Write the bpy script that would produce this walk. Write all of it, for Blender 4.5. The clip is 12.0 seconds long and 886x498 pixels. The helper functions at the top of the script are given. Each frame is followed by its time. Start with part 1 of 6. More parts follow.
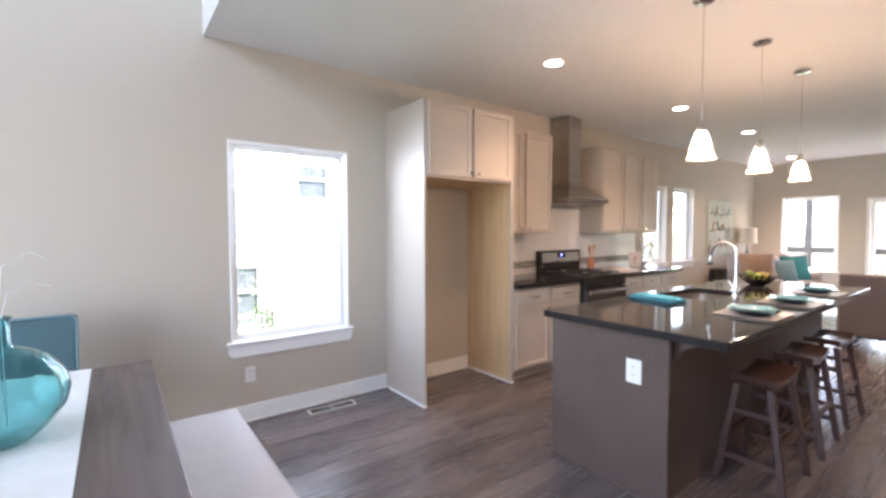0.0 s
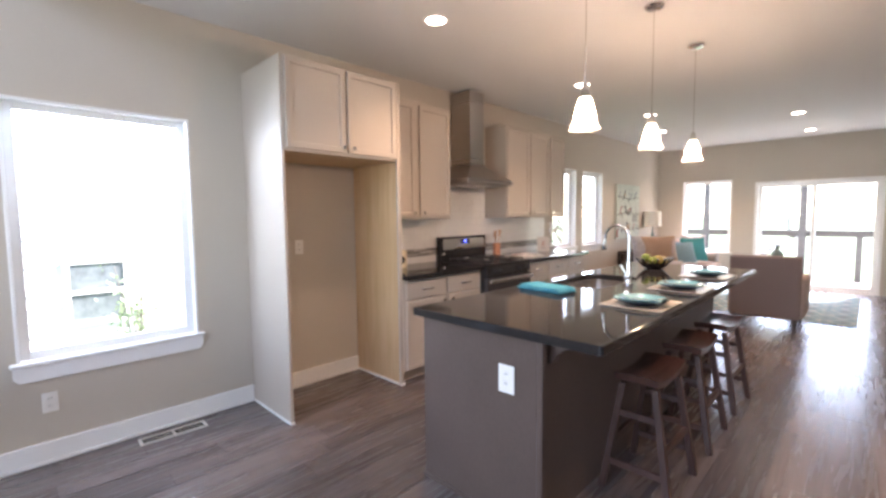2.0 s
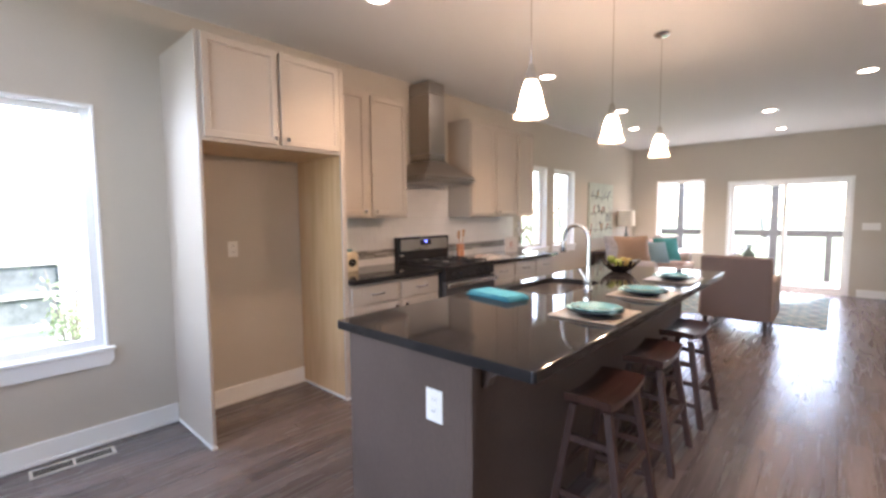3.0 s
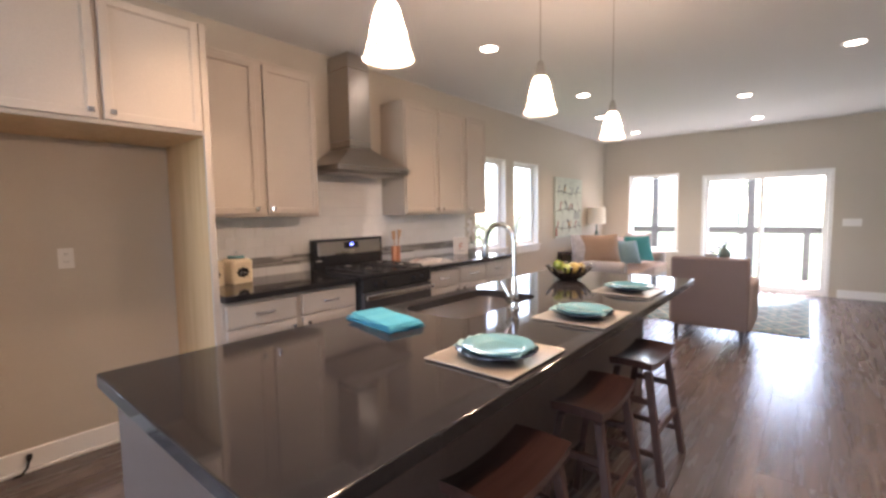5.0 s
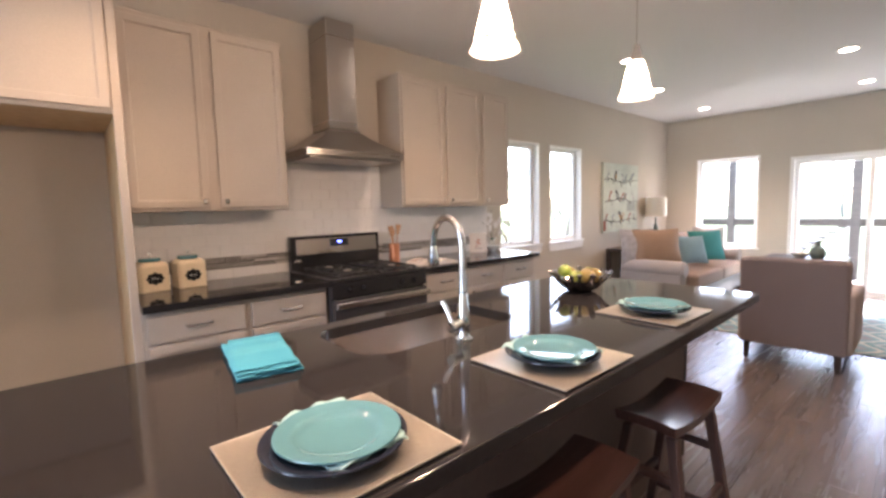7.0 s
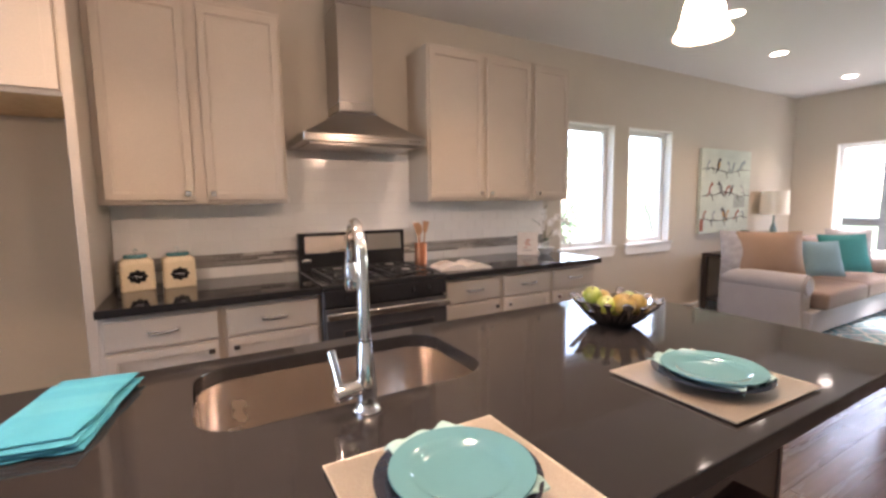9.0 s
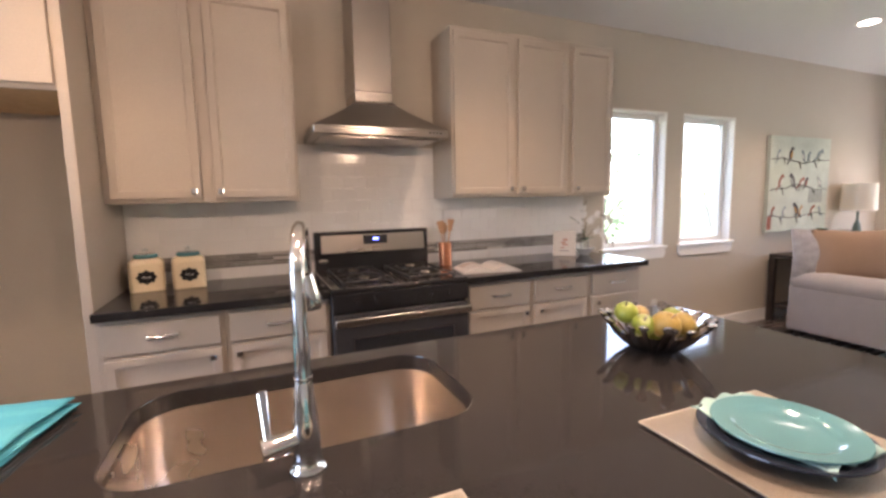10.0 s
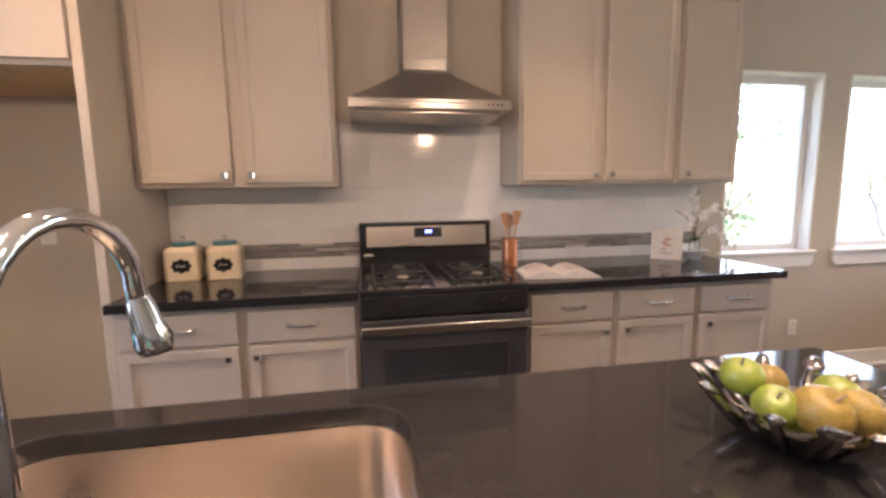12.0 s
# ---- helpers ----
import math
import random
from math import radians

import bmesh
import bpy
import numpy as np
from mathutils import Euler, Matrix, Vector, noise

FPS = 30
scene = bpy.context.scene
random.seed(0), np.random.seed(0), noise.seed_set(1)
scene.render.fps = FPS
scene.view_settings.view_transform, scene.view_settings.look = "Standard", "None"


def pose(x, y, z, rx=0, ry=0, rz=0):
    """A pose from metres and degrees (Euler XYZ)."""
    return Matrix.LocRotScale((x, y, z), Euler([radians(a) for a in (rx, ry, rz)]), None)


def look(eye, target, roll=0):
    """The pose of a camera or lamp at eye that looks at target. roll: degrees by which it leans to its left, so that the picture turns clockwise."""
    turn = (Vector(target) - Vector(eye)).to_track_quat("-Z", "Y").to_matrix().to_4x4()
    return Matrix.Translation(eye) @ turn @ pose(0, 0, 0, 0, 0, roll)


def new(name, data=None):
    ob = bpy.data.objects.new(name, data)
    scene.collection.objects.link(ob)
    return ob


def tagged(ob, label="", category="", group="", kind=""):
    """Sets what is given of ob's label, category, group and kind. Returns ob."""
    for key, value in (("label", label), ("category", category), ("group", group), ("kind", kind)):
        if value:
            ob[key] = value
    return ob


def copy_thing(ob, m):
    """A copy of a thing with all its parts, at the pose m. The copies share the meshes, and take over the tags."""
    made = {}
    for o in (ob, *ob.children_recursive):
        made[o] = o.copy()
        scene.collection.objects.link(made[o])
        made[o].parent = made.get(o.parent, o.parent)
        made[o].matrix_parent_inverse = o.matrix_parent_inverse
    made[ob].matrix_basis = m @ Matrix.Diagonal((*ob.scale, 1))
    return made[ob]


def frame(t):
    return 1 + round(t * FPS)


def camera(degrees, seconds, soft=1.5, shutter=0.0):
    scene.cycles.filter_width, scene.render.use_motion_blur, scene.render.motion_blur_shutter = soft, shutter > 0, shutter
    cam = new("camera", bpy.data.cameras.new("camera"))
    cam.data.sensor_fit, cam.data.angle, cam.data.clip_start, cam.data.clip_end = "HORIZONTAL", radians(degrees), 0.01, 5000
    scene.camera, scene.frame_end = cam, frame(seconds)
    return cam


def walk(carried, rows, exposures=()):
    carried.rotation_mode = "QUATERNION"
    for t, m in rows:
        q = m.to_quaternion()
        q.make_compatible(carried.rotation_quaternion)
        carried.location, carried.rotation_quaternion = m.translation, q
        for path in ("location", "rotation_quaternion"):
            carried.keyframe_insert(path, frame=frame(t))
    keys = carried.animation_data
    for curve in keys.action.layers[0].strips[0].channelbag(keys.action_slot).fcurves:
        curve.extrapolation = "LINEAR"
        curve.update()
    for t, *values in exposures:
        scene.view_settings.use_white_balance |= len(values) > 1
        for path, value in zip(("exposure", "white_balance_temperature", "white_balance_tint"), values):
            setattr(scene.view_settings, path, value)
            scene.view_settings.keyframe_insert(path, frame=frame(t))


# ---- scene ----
cam = camera(90.8, 12.0, soft=2.8)
PATH = [
    (0, (0.0, 0.742, 1.411), (1.205, 2.335, 1.327), -0.1),
    (0.5, (0.14, 0.75, 1.414), (1.405, 2.296, 1.312), -0.2),
    (1, (0.287, 0.787, 1.396), (1.616, 2.276, 1.282), -0.4),
    (1.5, (0.456, 0.814, 1.392), (1.84, 2.251, 1.258), -0.5),
    (2, (0.627, 0.824, 1.39), (2.054, 2.218, 1.243), -0.6),
    (2.5, (0.815, 0.837, 1.386), (2.271, 2.199, 1.235), -0.5),
    (3, (1.004, 0.841, 1.388), (2.484, 2.178, 1.236), -0.5),
    (5, (1.841, 0.919, 1.371), (3.366, 2.202, 1.213), -0.9),
    (5.5, (2.068, 0.907, 1.378), (3.551, 2.239, 1.216), -1.0),
    (6, (2.268, 0.924, 1.367), (3.706, 2.304, 1.202), -1.1),
    (6.5, (2.464, 0.95, 1.363), (3.852, 2.38, 1.19), -1.2),
    (7, (2.647, 0.964, 1.35), (3.968, 2.455, 1.168), -1.4),
    (9, (3.344, 1.116, 1.363), (4.321, 2.848, 1.152), -0.8),
    (9.5, (3.465, 1.185, 1.366), (4.359, 2.96, 1.146), -0.9),
    (10, (3.584, 1.26, 1.365), (4.371, 3.085, 1.139), -1.1),
    (10.5, (3.709, 1.34, 1.361), (4.361, 3.217, 1.132), -1.2),
    (11, (3.803, 1.419, 1.358), (4.334, 3.333, 1.123), -1.0),
    (11.5, (3.873, 1.504, 1.35), (4.312, 3.439, 1.103), -0.7),
    (12, (3.952, 1.596, 1.341), (4.304, 3.547, 1.082), -0.7),
]
walk(cam, [(t, look(eye, target, roll)) for t, eye, target, roll in PATH], exposures=((0, 3.27, 6330, 20), (12, 3.27, 6280, 20)))

# ---- world and daylight ----
world = bpy.data.worlds.new("sky")
scene.world = world
world.use_nodes = True
wn = world.node_tree
sky = wn.nodes.new("ShaderNodeTexSky")
sky.sky_type = "NISHITA"
sky.sun_disc = False
sky.sun_elevation = radians(48)
sky.sun_rotation = radians(70)
sky.air_density, sky.dust_density, sky.ozone_density = 1.0, 1.0, 1.0
wn.links.new(sky.outputs[0], wn.nodes["Background"].inputs[0])
wn.nodes["Background"].inputs[1].default_value = 0.15

sun = new("sun", bpy.data.lights.new("sun", "SUN"))
sun.data.energy, sun.data.angle, sun.data.color = 3.5, radians(15), (1.0, 0.98, 0.955)
sun.matrix_world = look((40, -14, 45), (6, 2, 0))


def window_light(name, eye, target, w, h, watts, color=(0.80, 0.88, 1.0)):
    """An added area lamp in a window's opening, standing in for sky light."""
    lamp = new(name, bpy.data.lights.new(name, "AREA"))
    lamp.data.shape, lamp.data.size, lamp.data.size_y = "RECTANGLE", w, h
    lamp.data.energy, lamp.data.color = watts, color
    lamp.matrix_world = look(eye, target)
    return lamp


window_light("window_light_low", (-2.98, 1.4, 1.3), (0, 1.4, 1.3), 3.0, 2.0, 11)
window_light("window_light_high", (-2.98, 1.4, 4.0), (0, 1.9, 3.0), 3.4, 1.6, 10)
# bluish strip added under the window head to brighten floor and side panel
window_light("dining_window_fill", (1.125, 4.262, 1.985), (1.125, 2.9, 0.6), 0.76, 0.10, 2.5, (0.62, 0.81, 1.0))


# ---- materials ----
def nodes_of(name):
    m = bpy.data.materials.new(name)
    m.use_nodes = True
    t = m.node_tree
    return m, t, t.nodes["Principled BSDF"]


def tone(c, k):
    return (min(1, c[0] * k), min(1, c[1] * k), min(1, c[2] * k), 1)


def surface(name, color, rough=0.5, metal=0.0, var=0.06, scale=3.0, grain=0.03, gscale=90.0, bump=0.05, stretch=(1, 1, 1), piece=0.0, coat=0.0, spec=0.5):
    """Paint, fabric, stone or metal: two scales of variation, uneven gloss and fine relief."""
    m, t, b = nodes_of(name)
    L, N = t.links.new, t.nodes.new
    co = N("ShaderNodeTexCoord")
    mp = N("ShaderNodeMapping")
    mp.inputs["Scale"].default_value = stretch
    L(co.outputs["Object"], mp.inputs[0])
    big, fine = N("ShaderNodeTexNoise"), N("ShaderNodeTexNoise")
    big.inputs["Scale"].default_value, fine.inputs["Scale"].default_value = scale, gscale
    big.inputs["Detail"].default_value, fine.inputs["Detail"].default_value = 4, 3
    L(mp.outputs[0], big.inputs[0]), L(mp.outputs[0], fine.inputs[0])
    ramp = N("ShaderNodeMixRGB")
    ramp.inputs[1].default_value, ramp.inputs[2].default_value = tone(color, 1 - 2 * var), tone(color, 1 + 2 * var)
    L(big.outputs[0], ramp.inputs[0])
    over = N("ShaderNodeMixRGB")
    over.blend_type = "OVERLAY"
    over.inputs[0].default_value = min(1, grain * 8)
    L(ramp.outputs[0], over.inputs[1])
    L(fine.outputs[0], over.inputs[2])
    out = over.outputs[0]
    if piece:
        info, mul, hsv = N("ShaderNodeObjectInfo"), N("ShaderNodeMapRange"), N("ShaderNodeHueSaturation")
        mul.inputs["To Min"].default_value, mul.inputs["To Max"].default_value = 1 - piece, 1 + piece
        L(info.outputs["Random"], mul.inputs["Value"]), L(mul.outputs[0], hsv.inputs["Value"]), L(out, hsv.inputs["Color"])
        out = hsv.outputs[0]
    L(out, b.inputs["Base Color"])
    rr = N("ShaderNodeMapRange")
    rr.inputs["To Min"].default_value, rr.inputs["To Max"].default_value = max(0.02, rough * 0.8), min(1, rough * 1.2)
    L(big.outputs[0], rr.inputs["Value"]), L(rr.outputs[0], b.inputs["Roughness"])
    b.inputs["Metallic"].default_value = metal
    b.inputs["Coat Weight"].default_value = coat
    b.inputs["Specular IOR Level"].default_value = spec
    if bump:
        bp = N("ShaderNodeBump")
        bp.inputs["Strength"].default_value, bp.inputs["Distance"].default_value = bump, 0.004
        L(fine.outputs[0], bp.inputs["Height"]), L(bp.outputs[0], b.inputs["Normal"])
    return m


def wood(name, dark, light, rough=0.4, along=0, piece=0.15, grain_scale=18.0, bump=0.12, coat=0.0, island=False, spec=0.5):
    """Wood with long grain along one axis; each piece has its own tone."""
    m, t, b = nodes_of(name)
    L, N = t.links.new, t.nodes.new
    co, mp = N("ShaderNodeTexCoord"), N("ShaderNodeMapping")
    mp.inputs["Scale"].default_value = [0.07 if i == along else 1 for i in range(3)]
    info = N("ShaderNodeObjectInfo")
    geo = N("ShaderNodeNewGeometry")
    rnd = geo.outputs["Random Per Island"] if island else info.outputs["Random"]
    shift = N("ShaderNodeVectorMath")
    shift.operation = "SCALE"
    shift.inputs[0].default_value = (7.3, 11.7, 5.1)
    L(rnd, shift.inputs["Scale"])
    add = N("ShaderNodeVectorMath")
    L(co.outputs["Object"], add.inputs[0]), L(shift.outputs[0], add.inputs[1])
    L(add.outputs[0], mp.inputs[0])
    fibre, cloud = N("ShaderNodeTexNoise"), N("ShaderNodeTexNoise")
    fibre.inputs["Scale"].default_value, fibre.inputs["Detail"].default_value = grain_scale * 3, 6
    fibre.inputs["Distortion"].default_value = 0.6
    cloud.inputs["Scale"].default_value, cloud.inputs["Detail"].default_value = grain_scale * 0.35, 3
    L(mp.outputs[0], fibre.inputs[0]), L(mp.outputs[0], cloud.inputs[0])
    mix = N("ShaderNodeMath")
    mix.operation = "MULTIPLY_ADD"
    mix.inputs[1].default_value = 0.55
    half = N("ShaderNodeMath")
    half.operation = "MULTIPLY"
    half.inputs[1].default_value = 0.45
    L(cloud.outputs[0], half.inputs[0]), L(fibre.outputs[0], mix.inputs[0]), L(half.outputs[0], mix.inputs[2])
    ramp = N("ShaderNodeValToRGB")
    ramp.color_ramp.elements[0].position, ramp.color_ramp.elements[1].position = 0.32, 0.68
    ramp.color_ramp.elements[0].color, ramp.color_ramp.elements[1].color = (*dark, 1), (*light, 1)
    L(mix.outputs[0], ramp.inputs[0])
    hsv, mr = N("ShaderNodeHueSaturation"), N("ShaderNodeMapRange")
    mr.inputs["To Min"].default_value, mr.inputs["To Max"].default_value = 1 - piece, 1 + piece
    L(rnd, mr.inputs["Value"]), L(mr.outputs[0], hsv.inputs["Value"]), L(ramp.outputs[0], hsv.inputs["Color"])
    L(hsv.outputs[0], b.inputs["Base Color"])
    rr = N("ShaderNodeMapRange")
    rr.inputs["To Min"].default_value, rr.inputs["To Max"].default_value = rough * 1.25, rough * 0.8
    L(fibre.outputs[0], rr.inputs["Value"]), L(rr.outputs[0], b.inputs["Roughness"])
    b.inputs["Coat Weight"].default_value = coat
    b.inputs["Specular IOR Level"].default_value = spec
    bp = N("ShaderNodeBump")
    bp.inputs["Strength"].default_value, bp.inputs["Distance"].default_value = bump, 0.002
    L(fibre.outputs[0], bp.inputs["Height"]), L(bp.outputs[0], b.inputs["Normal"])
    return m


def clear_glass(name, color=(1, 1, 1), rough=0.0, ior=1.45):
    m, t, b = nodes_of(name)
    b.inputs["Base Color"].default_value = (*color, 1)
    b.inputs["Transmission Weight"].default_value = 1
    b.inputs["Roughness"].default_value, b.inputs["IOR"].default_value = rough, ior
    return m


def glow(name, color, strength):
    m, t, b = nodes_of(name)
    b.inputs["Base Color"].default_value = (0.9, 0.9, 0.9, 1)
    b.inputs["Emission Color"].default_value, b.inputs["Emission Strength"].default_value = (*color, 1), strength
    return m


def frosted(name, color, through_share=0.6, clear_share=0.0):
    """Lit glass shade: part of the light passes and spreads."""
    m, t, b = nodes_of(name)
    b.inputs["Base Color"].default_value = (*color, 1)
    b.inputs["Roughness"].default_value = 0.15
    tr, mx = t.nodes.new("ShaderNodeBsdfTranslucent"), t.nodes.new("ShaderNodeMixShader")
    tr.inputs[0].default_value = (*color, 1)
    mx.inputs[0].default_value = through_share
    t.links.new(b.outputs[0], mx.inputs[1]), t.links.new(tr.outputs[0], mx.inputs[2])
    cl, my = t.nodes.new("ShaderNodeBsdfTransparent"), t.nodes.new("ShaderNodeMixShader")
    my.inputs[0].default_value = clear_share
    t.links.new(mx.outputs[0], my.inputs[1]), t.links.new(cl.outputs[0], my.inputs[2])
    t.links.new(my.outputs[0], t.nodes["Material Output"].inputs[0])
    return m


WALL = surface("greige_wall_paint", (0.53, 0.476, 0.402), 0.75, var=0.015, scale=1.2, grain=0.01, gscale=260, bump=0.06)
CEIL = surface("ceiling_paint", (0.69, 0.68, 0.665), 0.9, var=0.012, scale=1.0, grain=0.01, gscale=160, bump=0.12)
TRIM = surface("white_trim_paint", (0.84, 0.83, 0.81), 0.4, var=0.015, scale=2, grain=0.01, gscale=120, bump=0.03)
CAB = surface("greige_cabinet_paint", (0.467, 0.402, 0.335), 0.42, var=0.02, scale=2.5, grain=0.012, gscale=150, bump=0.03, piece=0.02)
BIRCH = wood("raw_birch_ply", (0.56, 0.37, 0.19), (0.70, 0.50, 0.29), 0.5, along=2, piece=0.03, grain_scale=9)
ESPRESSO = surface("dark_stained_panel", (0.106, 0.076, 0.064), 0.38, var=0.16, scale=2.6, grain=0.02, gscale=60, bump=0.03, stretch=(1, 1, 0.7))
STOOLW = wood("mahogany_stool_wood", (0.036, 0.016, 0.012), (0.080, 0.037, 0.028), 0.33, along=0, piece=0.12, grain_scale=14, coat=0.2)
LEGW = wood("mahogany_leg_wood", (0.038, 0.019, 0.015), (0.082, 0.042, 0.033), 0.38, along=2, piece=0.12, grain_scale=14, coat=0.15)
PLANK = wood("grey_brown_floor_plank", (0.056, 0.045, 0.043), (0.172, 0.140, 0.133), 0.26, along=0, piece=0.15, grain_scale=8, bump=0.03, spec=0.6)
PLANK_REST = wood("grey_brown_floor_planks", (0.056, 0.045, 0.043), (0.172, 0.140, 0.133), 0.26, along=0, piece=0.15, grain_scale=8, bump=0.03, island=True, spec=0.6)
GRANITE = surface("black_polished_granite", (0.021, 0.0195, 0.020), 0.065, var=0.07, scale=60, grain=0.06, gscale=420, bump=0.0, spec=0.4)
STEEL = surface("brushed_stainless", (0.45, 0.41, 0.37), 0.29, metal=1.0, var=0.0, scale=2, grain=0.002, gscale=60, bump=0, stretch=(1, 1, 3))
SINKSTEEL = surface("satin_sink_steel", (0.57, 0.515, 0.465), 0.26, metal=1.0, var=0.03, scale=4, grain=0.003, gscale=60, bump=0, stretch=(1, 1, 1))
CHROME = surface("polished_chrome", (0.80, 0.80, 0.80), 0.07, metal=1.0, var=0.01, bump=0.0)
SILVER = surface("bright_silver_plate", (0.85, 0.84, 0.82), 0.35, metal=0.4, var=0.02, bump=0.0)

def brushed(name, color, rough, aniso):
    """Stainless brushed level, so that highlights draw out upright."""
    m = surface(name, color, rough, metal=1.0, var=0.02, scale=2, grain=0.004, gscale=160, bump=0, stretch=(0.04, 0.04, 3))
    t = m.node_tree
    tan = t.nodes.new("ShaderNodeTangent")
    tan.direction_type, tan.axis = "RADIAL", "Z"
    b = t.nodes["Principled BSDF"]
    b.inputs["Anisotropic"].default_value, b.inputs["Anisotropic Rotation"].default_value = aniso, 0.25
    t.links.new(tan.outputs[0], b.inputs["Tangent"])
    return m


HOODSTEEL = brushed("brushed_hood_steel", (0.43, 0.395, 0.36), 0.28, 0.6)
NICKEL = surface("satin_nickel", (0.60, 0.57, 0.53), 0.25, metal=1.0, var=0.02, bump=0.0)
BLACK = surface("black_enamel", (0.022, 0.021, 0.022), 0.15, var=0.1, bump=0.0)
VENTMETAL = surface("beige_painted_metal", (0.58, 0.53, 0.47), 0.45, var=0.05, scale=20, bump=0.02)
# black door glass, its base colour lifted to carry the room's reflection
DOORGLASS = surface("oven_door_with_room_reflection", (0.050, 0.047, 0.048), 0.10, var=0.05, bump=0.0)
TANPRINT = surface("tan_print", (0.40, 0.32, 0.27), 0.85, var=0.25, scale=30, bump=0.0)
IRON = surface("cast_iron", (0.02, 0.02, 0.02), 0.55, var=0.1, gscale=300, bump=0.2)
OVENGLASS = surface("dark_oven_glass", (0.034, 0.032, 0.033), 0.06, var=0.05, bump=0.0, spec=0.7)
TILE = surface("white_glazed_tile", (0.86, 0.83, 0.80), 0.12, var=0.01, scale=5, grain=0.01, gscale=30, bump=0.04, piece=0.02)
GROUT = surface("pale_grout", (0.82, 0.79, 0.76), 0.85, var=0.03, gscale=300, bump=0.1)
MOSAIC = surface("grey_glass_mosaic", (0.31, 0.285, 0.26), 0.14, var=0.10, scale=14, grain=0.03, gscale=60, bump=0.02, piece=0.38)
PLATEWHITE = surface("white_plastic", (0.80, 0.78, 0.74), 0.35, var=0.01, bump=0.0)
TEAL = surface("teal_glazed_stoneware", (0.085, 0.205, 0.235), 0.10, var=0.04, scale=7, grain=0.002, bump=0.0)
NAVY = surface("dark_navy_stoneware", (0.018, 0.022, 0.035), 0.12, var=0.08, scale=8, bump=0.0)
AQUACLOTH = surface("bright_aqua_cotton", (0.04, 0.255, 0.35), 0.9, var=0.05, scale=8, grain=0.05, gscale=600, bump=0.3)
AQUASTRIPE = surface("lighter_aqua_stripe", (0.055, 0.285, 0.375), 0.9, var=0.05, scale=8, grain=0.05, gscale=600, bump=0.3)
PALEAQUA = surface("pale_aqua_linen", (0.24, 0.38, 0.37), 0.9, var=0.05, scale=10, grain=0.05, gscale=500, bump=0.3)
MAT = surface("champagne_woven_vinyl", (0.37, 0.33, 0.275), 0.33, metal=0.72, var=0.05, scale=12, grain=0.05, gscale=420, bump=0.2)
MATEDGE = surface("pale_bound_edge", (0.44, 0.40, 0.34), 0.42, metal=0.45, var=0.04, scale=20, grain=0.04, gscale=400, bump=0.15)
TEALVELVET = surface("teal_velvet", (0.07, 0.135, 0.155), 0.85, var=0.1, scale=6, grain=0.04, gscale=300, bump=0.15)
PALEBENCH = surface("pale_grey_linen", (0.52, 0.48, 0.47), 0.9, var=0.04, scale=4, grain=0.04, gscale=500, bump=0.25)
TABLEW = wood("dark_table_wood", (0.066, 0.047, 0.040), (0.120, 0.088, 0.076), 0.48, along=1, piece=0.05, grain_scale=9)
RUNNER = surface("white_runner_cloth", (0.66, 0.66, 0.64), 0.8, var=0.08, scale=9, grain=0.05, gscale=240, bump=0.4)
CREAM = surface("cream_glazed_ceramic", (0.68, 0.57, 0.40), 0.22, var=0.03, scale=7, bump=0.02)
COPPER = surface("hammered_copper", (0.62, 0.25, 0.13), 0.3, metal=0.8, var=0.05, scale=20, gscale=60, bump=0.3)
SPOON = wood("beech_spoon", (0.38, 0.20, 0.10), (0.55, 0.32, 0.18), 0.5, along=2)
PAPER = surface("book_paper", (0.58, 0.53, 0.48), 0.85, var=0.02, bump=0.05)
PRINT = surface("grey_print", (0.30, 0.27, 0.26), 0.85, var=0.2, scale=40, bump=0.0)
REDPRINT = surface("reddish_print", (0.42, 0.18, 0.12), 0.85, var=0.2, scale=40, bump=0.0)
LEAFDARK = surface("dark_green_leaf", (0.035, 0.075, 0.03), 0.35, var=0.15, scale=14, bump=0.05)
PETAL = surface("white_orchid_petal", (0.80, 0.78, 0.76), 0.5, var=0.03, scale=30, bump=0.02)
STEM = surface("green_brown_stem", (0.10, 0.10, 0.05), 0.6, var=0.1)
APPLE = surface("green_apple_skin", (0.185, 0.235, 0.035), 0.36, var=0.14, scale=16, grain=0.04, gscale=180, bump=0.0)
PEAR = surface("golden_pear_skin", (0.235, 0.17, 0.04), 0.42, var=0.12, scale=12, grain=0.06, gscale=220, bump=0.02)
BOWL = surface("mirror_silver_bowl", (0.40, 0.37, 0.35), 0.09, metal=1.0, var=0.05, scale=14, bump=0.0)
SOFA = surface("beige_sofa_weave", (0.33, 0.30, 0.285), 0.92, var=0.05, scale=5, grain=0.05, gscale=420, bump=0.3)
SEATCLOTH = surface("tan_seat_weave", (0.22, 0.155, 0.115), 0.9, var=0.05, scale=5, grain=0.05, gscale=420, bump=0.3)
TANPILLOW = surface("tan_satin_pillow", (0.27, 0.175, 0.115), 0.6, var=0.08, scale=6, grain=0.03, gscale=260, bump=0.15)
GREYPILLOW = surface("grey_pattern_pillow", (0.33, 0.31, 0.31), 0.85, var=0.22, scale=16, grain=0.05, gscale=200, bump=0.15)
TEALPILLOW = surface("teal_pillow_cloth", (0.025, 0.19, 0.185), 0.85, var=0.07, scale=8, grain=0.04, gscale=300, bump=0.2)
BLUEPILLOW = surface("pale_blue_pillow_cloth", (0.17, 0.27, 0.31), 0.85, var=0.08, scale=8, grain=0.04, gscale=300, bump=0.2)
CHAIRCLOTH = surface("mauve_taupe_upholstery", (0.21, 0.16, 0.145), 0.88, var=0.04, scale=4, grain=0.04, gscale=420, bump=0.25)
